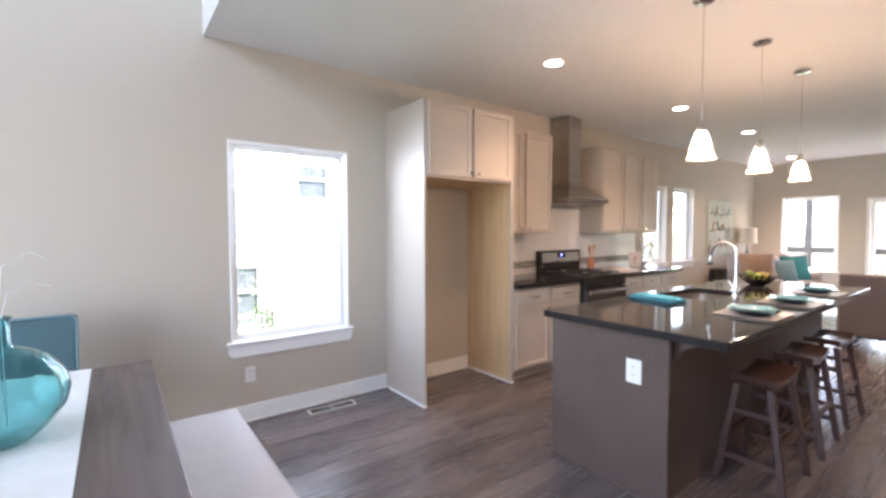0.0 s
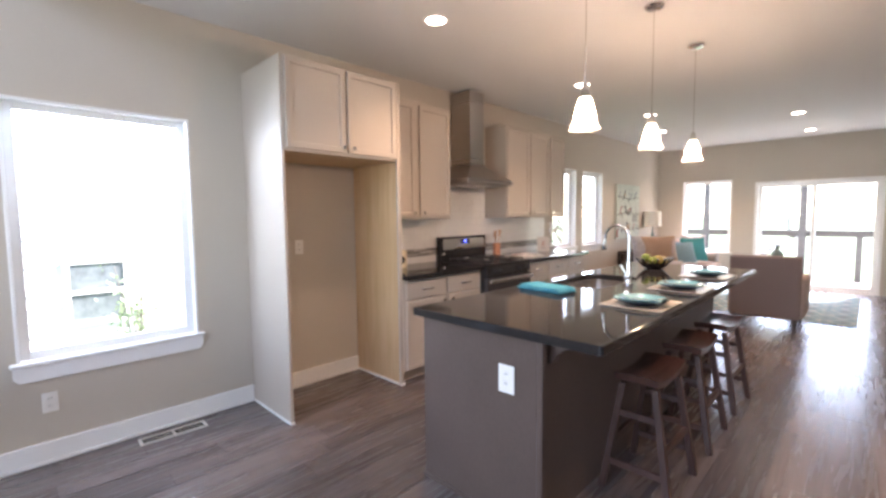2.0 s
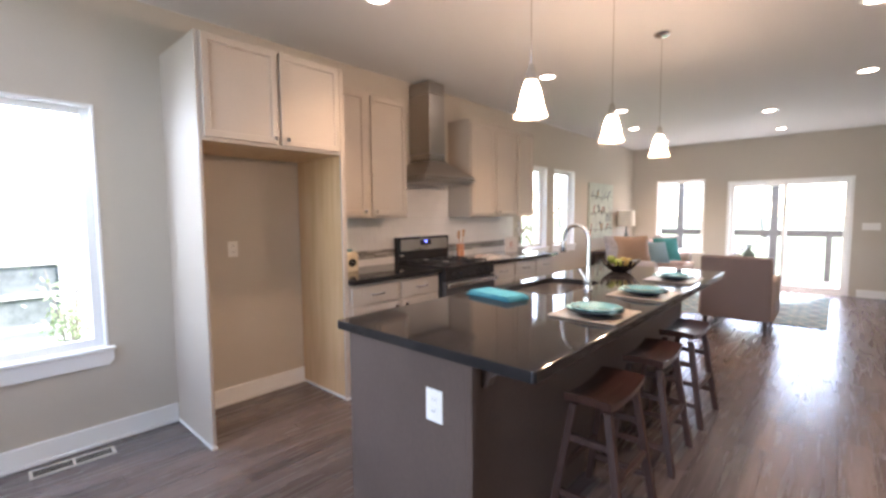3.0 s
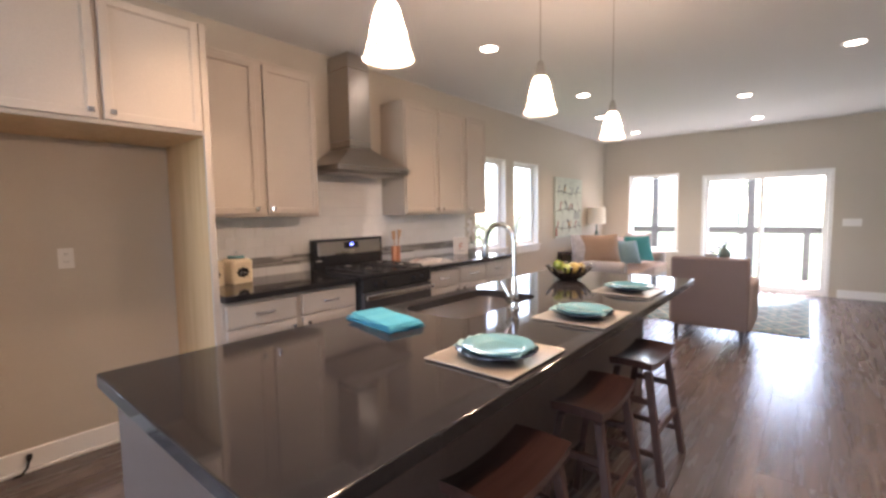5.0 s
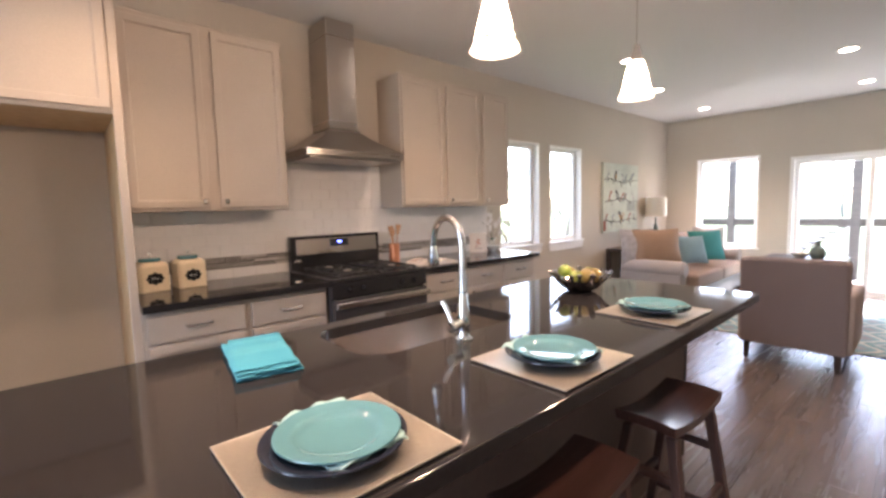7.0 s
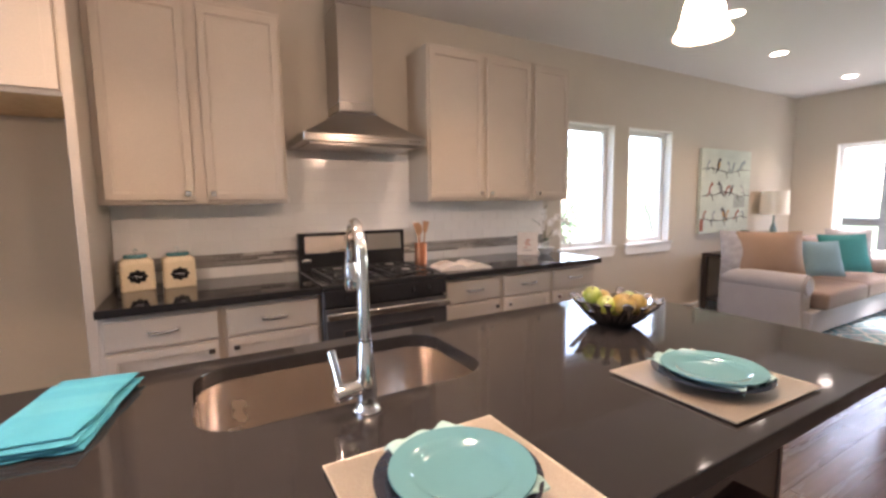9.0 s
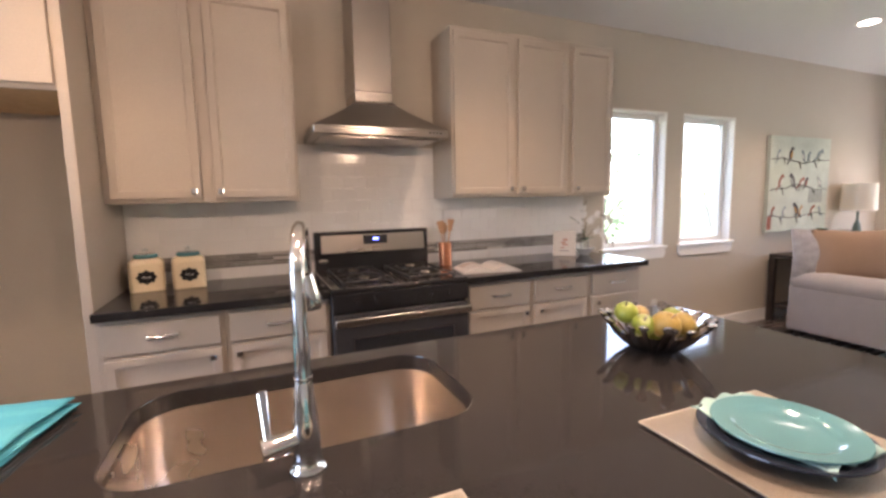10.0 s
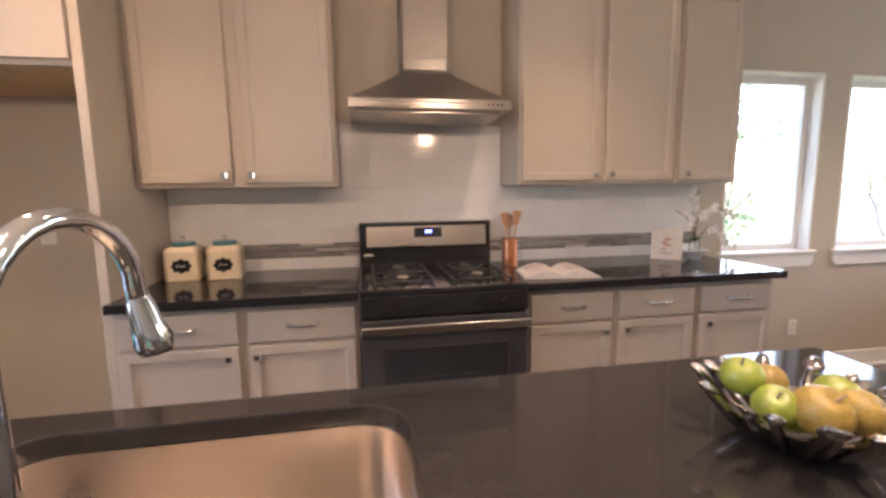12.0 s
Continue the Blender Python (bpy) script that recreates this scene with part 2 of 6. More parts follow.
CHAIRARM = surface("taupe_arm_upholstery", (0.33, 0.26, 0.225), 0.9, var=0.04, scale=4, grain=0.04, gscale=420, bump=0.25)
DARKWOOD = wood("near_black_wood", (0.018, 0.012, 0.010), (0.05, 0.036, 0.030), 0.4, along=2, piece=0.08)
SHADE = frosted("cream_lampshade", (0.90, 0.86, 0.79), 0.4)
PENDGLASS = frosted("pressed_white_glass", (0.92, 0.88, 0.82), 0.7, 0.62)
PENDPANE = frosted("smoky_pressed_glass", (0.09, 0.075, 0.06), 0.10, 0.30)
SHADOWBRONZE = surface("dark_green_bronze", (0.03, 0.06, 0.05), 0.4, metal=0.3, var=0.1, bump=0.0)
GREYGLAZE = surface("grey_green_glaze", (0.16, 0.21, 0.19), 0.2, var=0.08, scale=8, bump=0.0)
PALEMOSAIC = surface("pale_glass_mosaic", (0.62, 0.57, 0.52), 0.12, var=0.06, scale=14, grain=0.02, gscale=60, bump=0.02, piece=0.15)
GALV = surface("galvanised_steel", (0.62, 0.63, 0.64), 0.45, metal=0.6, var=0.05, bump=0.0)
BULB = glow("warm_bulb", (1.0, 0.78, 0.55), 14)
LED = glow("downlight_lens", (1.0, 0.86, 0.70), 3)
BLUELED = glow("blue_clock_digits", (0.08, 0.12, 1.0), 1.5)
PANE = clear_glass("window_pane", ior=1.02)
AQUAGLASS = clear_glass("aqua_glass", (0.44, 0.76, 0.78), 0.02, 1.36)
UNDERLAY = surface("dark_underlay", (0.03, 0.025, 0.022), 0.8)
CLEAR = clear_glass("clear_glass", (0.96, 0.98, 0.98), 0.0, 1.4)
CANVAS = surface("pale_mint_canvas", (0.52, 0.56, 0.49), 0.85, var=0.12, scale=5, grain=0.05, gscale=200, bump=0.15)
INK = surface("dark_painted_twig", (0.06, 0.045, 0.045), 0.8, var=0.2, scale=30, bump=0.0)
SIDING = surface("pale_lap_siding", (0.74, 0.77, 0.79), 0.7, var=0.03, scale=3, gscale=80, bump=0.05)
ROOFM = surface("grey_shingle", (0.14, 0.13, 0.13), 0.9, var=0.15, scale=8, gscale=60, bump=0.4)
DECKW = wood("weathered_deck_wood", (0.20, 0.16, 0.13), (0.36, 0.30, 0.25), 0.75, along=1, piece=0.12)
RAILW = wood("dark_rail_wood", (0.065, 0.063, 0.062), (0.11, 0.106, 0.104), 0.6, along=1, piece=0.08)
GRASS = surface("mown_grass", (0.10, 0.14, 0.05), 0.95, var=0.15, scale=0.8, grain=0.08, gscale=30, bump=0.6)
NEIGHGLASS = surface("pale_reflecting_glass", (0.17, 0.19, 0.19), 0.2, var=0.3, scale=9, bump=0.0)
LEAF = surface("spring_leaf", (0.22, 0.29, 0.15), 0.6, var=0.2, scale=3, bump=0.0)
BARK = surface("grey_bark", (0.22, 0.19, 0.165), 0.9, var=0.15, scale=10, gscale=60, bump=0.5)


def ikat(name):
    """Woven rug: stepped diamonds in teal, grey and cream with blurred edges."""
    m, t, b = nodes_of(name)
    L, N = t.links.new, t.nodes.new
    co, sep = N("ShaderNodeTexCoord"), N("ShaderNodeSeparateXYZ")
    wob = N("ShaderNodeTexNoise")
    wob.inputs["Scale"].default_value, wob.inputs["Detail"].default_value = 14, 3
    L(co.outputs["Object"], wob.inputs[0])
    L(co.outputs["Object"], sep.inputs[0])

    def calc(op, a, k):
        n = N("ShaderNodeMath")
        n.operation = op
        L(a, n.inputs[0])
        if isinstance(k, (int, float)):
            n.inputs[1].default_value = k
        else:
            L(k, n.inputs[1])
        return n.outputs[0]

    def fold(a, size):
        return calc("ABSOLUTE", calc("SUBTRACT", calc("FRACT", calc("DIVIDE", a, size), 0), 0.5), 0)

    d = calc("ADD", fold(sep.outputs[0], 0.42), fold(sep.outputs[1], 0.34))
    d = calc("ADD", d, calc("MULTIPLY", calc("SUBTRACT", wob.outputs[0], 0.5), 0.22))
    ramp = N("ShaderNodeValToRGB")
    ramp.color_ramp.interpolation = "EASE"
    cols = ((0.0, (0.05, 0.13, 0.16)), (0.22, (0.30, 0.34, 0.33)), (0.40, (0.07, 0.20, 0.23)), (0.55, (0.42, 0.40, 0.36)), (0.70, (0.11, 0.24, 0.27)), (0.88, (0.20, 0.20, 0.21)))
    el = ramp.color_ramp.elements
    el[0].position, el[0].color = cols[0][0], (*cols[0][1], 1)
    el[1].position, el[1].color = cols[5][0], (*cols[5][1], 1)
    for q, c in cols[1:5]:
        e = el.new(q)
        e.color = (*c, 1)
    L(d, ramp.inputs[0]), L(ramp.outputs[0], b.inputs["Base Color"])
    b.inputs["Roughness"].default_value = 0.95
    pile, bp = N("ShaderNodeTexNoise"), N("ShaderNodeBump")
    pile.inputs["Scale"].default_value = 300
    L(co.outputs["Object"], pile.inputs[0])
    bp.inputs["Strength"].default_value, bp.inputs["Distance"].default_value = 0.5, 0.004
    L(pile.outputs[0], bp.inputs["Height"]), L(bp.outputs[0], b.inputs["Normal"])
    return m


RUG = ikat("ikat_rug_weave")


# ---- mesh tools ----
def box(bm, x0, x1, y0, y1, z0, z1, bev=0.0, seg=1):
    r = bmesh.ops.create_cube(bm, size=1)
    for v in r["verts"]:
        v.co = Vector(((x0 + x1) / 2 + v.co.x * (x1 - x0), (y0 + y1) / 2 + v.co.y * (y1 - y0), (z0 + z1) / 2 + v.co.z * (z1 - z0)))
    if bev:
        es = list({e for v in r["verts"] for e in v.link_edges})
        bmesh.ops.bevel(bm, geom=es, offset=bev, segments=seg, profile=0.6, affect="EDGES")
    return bm


def solid(x0, x1, y0, y1, z0, z1, bev=0.0, seg=1):
    return box(bmesh.new(), x0, x1, y0, y1, z0, z1, bev, seg)


def rod(bm, p0, p1, r0, r1=None, seg=12):
    """A tapered rod between two points."""
    p0, p1 = Vector(p0), Vector(p1)
    d = p1 - p0
    m = Matrix.Translation((p0 + p1) / 2) @ d.to_track_quat("Z", "Y").to_matrix().to_4x4()
    bmesh.ops.create_cone(bm, cap_ends=True, segments=seg, radius1=r0, radius2=r0 if r1 is None else r1, depth=d.length, matrix=m)
    return bm


def tube(bm, pts, r, seg=10):
    """A round tube along points; r is one radius or one for each point."""
    pts = [Vector(p) for p in pts]
    rs = r if isinstance(r, (list, tuple)) else [r] * len(pts)
    rings, side = [], None
    for i, p in enumerate(pts):
        d = (pts[min(i + 1, len(pts) - 1)] - pts[max(i - 1, 0)]).normalized()
        if side is None:
            side = d.orthogonal().normalized()
        side = (side - d * side.dot(d)).normalized()
        up = d.cross(side)
        rings.append([bm.verts.new(p + rs[i] * (math.cos(a) * side + math.sin(a) * up)) for a in (2 * math.pi * k / seg for k in range(seg))])
    for a, b in zip(rings, rings[1:]):
        for k in range(seg):
            bm.faces.new((a[k], a[(k + 1) % seg], b[(k + 1) % seg], b[k]))
    bm.faces.new(rings[0][::-1]), bm.faces.new(rings[-1])
    return bm


def lathe(bm, profile, seg=32, at=(0, 0, 0), ridge=None):
    """Turn a profile of (radius, height) round the z axis; ridge(a, i) scales the radius."""
    rings = []
    for i, (r, z) in enumerate(profile):
        if r < 1e-6:
            rings.append([bm.verts.new((at[0], at[1], at[2] + z))])
        else:
            ring = []
            for k in range(seg):
                a = 2 * math.pi * k / seg
                q = r * (ridge(a, i) if ridge else 1)
                ring.append(bm.verts.new((at[0] + q * math.cos(a), at[1] + q * math.sin(a), at[2] + z)))
            rings.append(ring)
    for a, b in zip(rings, rings[1:]):
        for k in range(seg):
            q = [a[k % len(a)], a[(k + 1) % len(a)], b[(k + 1) % len(b)], b[k % len(b)]]
            q = list(dict.fromkeys(q))
            if len(q) > 2:
                bm.faces.new(q)
    return bm


def cushion(w, d, h, plump=0.5, n=10, seed=0):
    """A soft cushion, w by d, h thick at the middle, centred on the origin."""
    bm = bmesh.new()
    bmesh.ops.create_cube(bm, size=1)
    bmesh.ops.subdivide_edges(bm, edges=bm.edges[:], cuts=n, use_grid_fill=True)
    for v in bm.verts:
        x, y, z = v.co * 2
        edge = max(0.0, (1 - x * x) * (1 - y * y)) ** plump
        wave = 0.03 * noise.noise(Vector((x * 1.5 + seed, y * 1.5, z)))
        pinch = 1 - 0.06 * (1 - abs(x * y))
        v.co = Vector((x * w / 2 * pinch, y * d / 2 * pinch, z * h / 2 * (0.12 + 0.88 * edge) + wave * h))
    return bm


def soft(x0, x1, y0, y1, z0, z1, bev=0.04):
    return solid(x0, x1, y0, y1, z0, z1, bev, 4)


def part(name, bm, material, parent, label="", smooth=None):
    """One mesh object under a thing, a part or a piece of the setting."""
    me = bpy.data.meshes.new(name)
    bmesh.ops.recalc_face_normals(bm, faces=bm.faces)
    if smooth is None or smooth:
        # round edges shade smoothly; broad flat faces stay flat beside their thin bevels
        for f in bm.faces:
            f.smooth = True
        for e in bm.edges:
            if len(e.link_faces) == 2:
                turn = e.calc_face_angle(0)
                a, b = sorted(f.calc_area() for f in e.link_faces)
                e.smooth = not (turn > radians(38) or (turn > radians(6) and b > 7 * a))
    bm.to_mesh(me)
    bm.free()
    me.materials.append(material)
    ob = new(name, me)
    if parent is not None:
        ob.parent = parent
    if label:
        ob["label"] = label
    return ob


def thing(name, loc, label, category, group="", rz=0, kind=""):
    ob = new(name)
    ob.empty_display_size = 0.1
    ob.matrix_world = pose(*loc, 0, 0, rz)
    return tagged(ob, label, category, group, kind)


def one(name, bm, material, label, category, group="", loc=(0, 0, 0), rz=0, kind=""):
    """A thing of a single mesh."""
    ob = part(name, bm, material, None)
    ob.matrix_world = pose(*loc, 0, 0, rz)
    return tagged(ob, label, category, group, kind)


def setting(name, bm, material, label="", category=""):
    ob = part(name, bm, material, None)
    return tagged(ob, label, category, kind="structure")


def wall_boxes(bm, a0, a1, z0, z1, b0, b1, holes, along):
    """A wall along x or y, b0..b1 thick, with rectangular holes (a0, a1, z0, z1)."""
    cuts = sorted({a0, a1, *[h[0] for h in holes], *[h[1] for h in holes]})
    for p, q in zip(cuts, cuts[1:]):
        spans, z = [], z0
        for h in sorted((h for h in holes if h[0] <= p and h[1] >= q), key=lambda h: h[2]):
            if h[2] > z:
                spans.append((z, h[2]))
            z = h[3]
        if z < z1:
            spans.append((z, z1))
        for s, e in spans:
            if along == "x":
                box(bm, p, q, b0, b1, s, e)
            else:
                box(bm, b0, b1, p, q, s, e)
    bmesh.ops.remove_doubles(bm, verts=bm.verts, dist=1e-5)
    return bm


# ---- the shell ----
NW, EW, SW, WW = 4.16, 10.80, -1.80, -3.00      # inner faces of the four walls
CH, VOID, EDGE = 2.745, 5.30, 0.53              # kitchen ceiling, dining void's ceiling, where the void ends
WIN1 = (0.665, 1.585, 0.585, 2.065)
WIN2 = (6.33, 7.06, 0.885, 2.105)
WIN3 = (7.27, 8.00, 0.885, 2.105)
FARWIN = (2.79, 3.67, 0.61, 2.06)
SLIDER = (0.66, 2.42, 0.0, 1.985)
WESTLOW, WESTHIGH = (-0.2, 3.0, 0.3, 2.3), (-0.4, 3.2, 3.2, 4.8)

bm = wall_boxes(bmesh.new(), WW, EDGE, 0, VOID, NW, NW + 0.16, [], "x")
wall_boxes(bm, EDGE, EW + 0.16, 0, CH + 0.25, NW, NW + 0.16, [WIN1, WIN2, WIN3], "x")
setting("wall_north", bm, WALL, "greige painted kitchen wall with three windows", "wall")
setting("wall_east", wall_boxes(bmesh.new(), SW, NW, 0, CH + 0.25, EW, EW + 0.16, [SLIDER, FARWIN], "y"), WALL, "greige painted wall with window and patio door", "wall")
setting("wall_south", wall_boxes(bmesh.new(), WW, EW + 0.16, 0, VOID, SW - 0.16, SW, [], "x"), WALL, "plain greige painted wall", "wall")
setting("wall_west", wall_boxes(bmesh.new(), SW, NW, 0, VOID, WW - 0.16, WW, [WESTLOW, WESTHIGH], "y"), WALL, "greige painted wall with tall windows", "wall")
setting("ceiling", solid(EDGE, EW + 0.16, SW, NW, CH, CH + 0.2), CEIL, "flat white painted ceiling over the kitchen", "ceiling")
setting("wall_above_void", solid(EDGE, EDGE + 0.14, SW, NW, CH + 0.2, VOID), TRIM, "white painted upper wall above the dining void", "wall")
setting("ceiling_void", solid(WW, EDGE + 0.14, SW, NW, VOID, VOID + 0.2), CEIL, "high white ceiling over the dining area", "ceiling")


def baseboard(x0, x1, y0, y1):
    bm = solid(x0, x1, y0, y1, 0.018, 0.125, 0.004)
    return setting("baseboard", bm, TRIM, "white painted baseboard", "baseboard")


def shoe_mould(x0, x1, y0, y1):
    return setting("trim", solid(x0, x1, y0, y1, 0.0, 0.018, 0.005, 2), TRIM, "white quarter-round shoe moulding", "trim")


for x0, x1 in ((WW, 1.943), (1.967, 2.899), (6.1, EW)):
    baseboard(x0, x1, NW - 0.016, NW - 0.001)
    shoe_mould(x0, x1, NW - 0.028, NW - 0.001)
for y0, y1 in ((SW, SLIDER[0] - 0.09), (SLIDER[1] + 0.09, NW - 0.03)):
    baseboard(EW - 0.016, EW - 0.001, y0, y1)
    shoe_mould(EW - 0.028, EW - 0.001, y0, y1)


def window(name, a0, a1, z0, z1, along, wall, depth, label, apron=True, mullion=False):
    """A white vinyl window set deep in its wall, with jambs, stool and apron. depth points outwards."""
    w = tagged(new(name), label, "window", kind="structure")
    flip = (lambda a, b, z: (a, wall + b, z)) if along == "x" else (lambda a, b, z: (wall + b, a, z))

    def bar(nm, p0, p1, q0, q1, s0, s1, mat=TRIM, bev=0.003):
        u, v = flip(p0, q0, s0), flip(p1, q1, s1)
        return part(nm, solid(min(u[0], v[0]), max(u[0], v[0]), min(u[1], v[1]), max(u[1], v[1]), s0, s1, bev), mat, w)

    j = 0.018
    bar("jamb", a0, a0 + j, -0.004, depth, z0, z1), bar("jamb", a1 - j, a1, -0.004, depth, z0, z1)
    bar("head", a0 + j, a1 - j, -0.004, depth, z1 - j, z1)
    f0, f1 = depth - 0.07, depth - 0.015
    s = 0.045
    bar("window_frame", a0 + j, a0 + j + s, f0, f1, z0 + j, z1 - j), bar("window_frame", a1 - j - s, a1 - j, f0, f1, z0 + j, z1 - j)
    bar("window_frame", a0 + j + s, a1 - j - s, f0, f1, z1 - j - s, z1 - j), bar("window_frame", a0 + j + s, a1 - j - s, f0, f1, z0 + j, z0 + j + s)
    g = bar("pane", a0 + j + s - 0.004, a1 - j - s + 0.004, depth - 0.045, depth - 0.041, z0 + j + s - 0.004, z1 - j - s + 0.004, PANE, 0)
    g.visible_shadow = False
    bar("window_sill", a0 - 0.03, a1 + 0.03, -0.035, depth - 0.07, z0 - 0.004, z0 + 0.018, bev=0.005)
    if apron:
        bm = bmesh.new()
        t = 0.016
        lo, hi = z0 - 0.095, z0 - 0.004
        ring = [(a0 + 0.005, lo), (a1 - 0.005, lo), (a1 + 0.02, lo + 0.03), (a1 + 0.02, hi), (a0 - 0.02, hi), (a0 - 0.02, lo + 0.03)]
        f = bm.faces.new([bm.verts.new(flip(a, -0.001, z)) for a, z in ring])
        e = bmesh.ops.extrude_face_region(bm, geom=[f])
        for v in e["geom"]:
            if isinstance(v, bmesh.types.BMVert):
                v.co += Vector(flip(0, -t, 0)) - Vector(flip(0, 0, 0))
        part("apron", bm, TRIM, w, smooth=False)
    return w


window("window_1", *WIN1, "x", NW, 0.12, "white vinyl window with stool and apron beside the dining area")
window("window_2", *WIN2, "x", NW, 0.15, "narrow white vinyl window with deep jambs")
window("window_3", *WIN3, "x", NW, 0.15, "narrow white vinyl window with deep jambs beside a canvas print")
window("window_4", *FARWIN, "y", EW, 0.15, "white vinyl window looking onto the deck", apron=False)
for nm, (a0, a1, z0, z1) in (("window_5", WESTLOW), ("window_6", WESTHIGH)):
    w = tagged(new(nm), "large white-framed window", "window", kind="structure")
    for y0, y1, s0, s1 in ((a0, a0 + 0.06, z0, z1), (a1 - 0.06, a1, z0, z1), (a0 + 0.06, a1 - 0.06, z0, z0 + 0.06), (a0 + 0.06, a1 - 0.06, z1 - 0.06, z1)):
        part("window_frame", solid(WW - 0.12, WW - 0.05, y0, y1, s0, s1, 0.004), TRIM, w)


def patio_door():
    a0, a1, z1 = SLIDER[0], SLIDER[1], SLIDER[3]
    d = tagged(new("door_1"), "white sliding glass patio door onto the deck", "patio door", kind="structure")
    for y0, y1, s0, s1 in ((a0, a0 + 0.05, 0, z1), (a1 - 0.05, a1, 0, z1), (a0 + 0.05, a1 - 0.05, z1 - 0.05, z1), (a0 + 0.05, a1 - 0.05, 0.001, 0.035)):
        part("door_frame", solid(EW + 0.0, EW + 0.14, y0, y1, s0, s1, 0.004), TRIM, d)
    mid = 1.55
    for y0, y1, off in ((a0 + 0.05, mid + 0.03, 0.035), (mid - 0.03, a1 - 0.05, 0.085)):
        leaf = part("sash", solid(EW + off, EW + off + 0.04, y0, y0 + 0.06, 0.036, z1 - 0.051, 0.004), TRIM, d)
        for p0, p1, s0, s1 in ((y1 - 0.06, y1, 0.036, z1 - 0.051), (y0 + 0.06, y1 - 0.06, 0.036, 0.11), (y0 + 0.06, y1 - 0.06, z1 - 0.11, z1 - 0.051)):
            part("rail", solid(EW + off, EW + off + 0.04, p0, p1, s0, s1, 0.004), TRIM, leaf)
        g = part("pane", solid(EW + off + 0.018, EW + off + 0.022, y0 + 0.056, y1 - 0.056, 0.106, z1 - 0.106), PANE, leaf)
        g.visible_shadow = False
    part("door_handle", solid(EW + 0.0, EW + 0.035, mid - 0.02, mid + 0.0, 0.92, 1.14, 0.006), PLATEWHITE, d)


patio_door()

# ---- kitchen cabinets ----
def shaker(w, h, t=0.02, rail=0.058):
    """A shaker door or drawer front, its back at y=0, front towards -y."""
    bm = solid(0, w, -t, 0, 0, h, 0.002)
    f = min((f for f in bm.faces if f.normal.y < -0.9), key=lambda f: -f.calc_area())
    bmesh.ops.inset_region(bm, faces=[f], thickness=rail - 0.008, depth=0)
    bmesh.ops.inset_region(bm, faces=[f], thickness=0.002, depth=-0.005)
    bmesh.ops.inset_region(bm, faces=[f], thickness=0.006, depth=-0.001)
    bmesh.ops.inset_region(bm, faces=[f], thickness=0.002, depth=-0.006)
    return bm


def slab(w, h, t=0.02):
    return solid(0, w, -t, 0, 0, h, 0.003, 2)


def knob(parent, x, y, z):
    bm = rod(bmesh.new(), (0, 0, 0), (0, -0.018, 0), 0.005)
    box(bm, -0.014, 0.014, -0.029, -0.017, -0.014, 0.014, 0.003)
    k = part("knob", bm, CHROME, parent, "square chrome knob")
    k.location = (x, y, z)


def pull(parent, x, y, z):
    bm = tube(bmesh.new(), [(-0.062, 0.0, 0.001), (-0.062, -0.012, 0.001), (-0.058, -0.020, 0.001), (-0.045, -0.0235, 0.0), (-0.02, -0.025, -0.001), (0.02, -0.025, -0.001), (0.045, -0.0235, 0.0), (0.058, -0.020, 0.001), (0.062, -0.012, 0.001), (0.062, 0.0, 0.001)], [0.0085, 0.0075, 0.0075, 0.0068, 0.0060, 0.0060, 0.0068, 0.0075, 0.0075, 0.0085], 12)
    for end in (-0.056, 0.056):
        bmesh.ops.create_icosphere(bm, subdivisions=2, radius=0.0095, matrix=Matrix.Translation((end, -0.0195, 0.001)) @ Matrix.Diagonal((0.9, 0.9, 1.0, 1)))
    h = part("pull", bm, CHROME, parent, "chrome bow pull")
    h.location = (x, y, z)


def base_cabinet(x, w, knob_right, label):
    """A base unit with one drawer over one door; front of the box at y=0."""
    c = thing("base_cabinet", (x, 3.535, 0), label, "cabinet", "base cabinets along the kitchen wall")
    part("body", solid(0, w, 0, NW - 3.535 - 0.005, 0.10, 0.873, 0.002), CAB, c)
    part("toe_kick", solid(0, w, 0.07, 0.09, 0.0, 0.0995), CAB, c)
    g = 0.02
    d = part("drawer_front", slab(w - 2 * g, 0.135), CAB, c)
    d.location = (g, -0.001, 0.712)
    pull(d, (w - 2 * g) / 2, -0.02, 0.07)
    e = part("door", shaker(w - 2 * g, 0.575), CAB, c)
    e.location = (g, -0.001, 0.118)
    knob(e, w - 2 * g - 0.035 if knob_right else 0.035, -0.02, 0.535)
    return c


base_cabinet(2.931, 0.498, True, "greige shaker base cabinet beside the range")
base_cabinet(3.430, 0.488, False, "greige shaker base cabinet beside the range")
for i in range(3):
    base_cabinet(4.702 + i * 0.462, 0.461, i == 0, "greige shaker base cabinet under the granite")


def upper_cabinet(x, w, doors, label, z0=1.372, h=1.067, y=3.845):
    c = thing("upper_cabinet", (x, y, z0), label, "cabinet", "upper cabinets on the kitchen wall")
    part("body", solid(0, w, 0, NW - y - 0.002, 0, h, 0.002), CAB, c)
    for a0, a1, knob_x in doors:
        d = part("door", shaker(a1 - a0, h - 0.05), CAB, c)
        d.location = (a0, -0.001, 0.022)
        knob(d, knob_x - a0, -0.02, 0.035)
    return c


upper_cabinet(2.931, 0.899, [(0.028, 0.418, 0.388), (0.478, 0.881, 0.508)], "tall greige shaker wall cabinet with two doors")
upper_cabinet(4.772, 0.928, [(0.014, 0.452, 0.425), (0.492, 0.905, 0.52)], "tall greige shaker wall cabinet with two doors beside the hood")
upper_cabinet(5.702, 0.40, [(0.025, 0.385, 0.055)], "narrow tall greige shaker wall cabinet with one door")


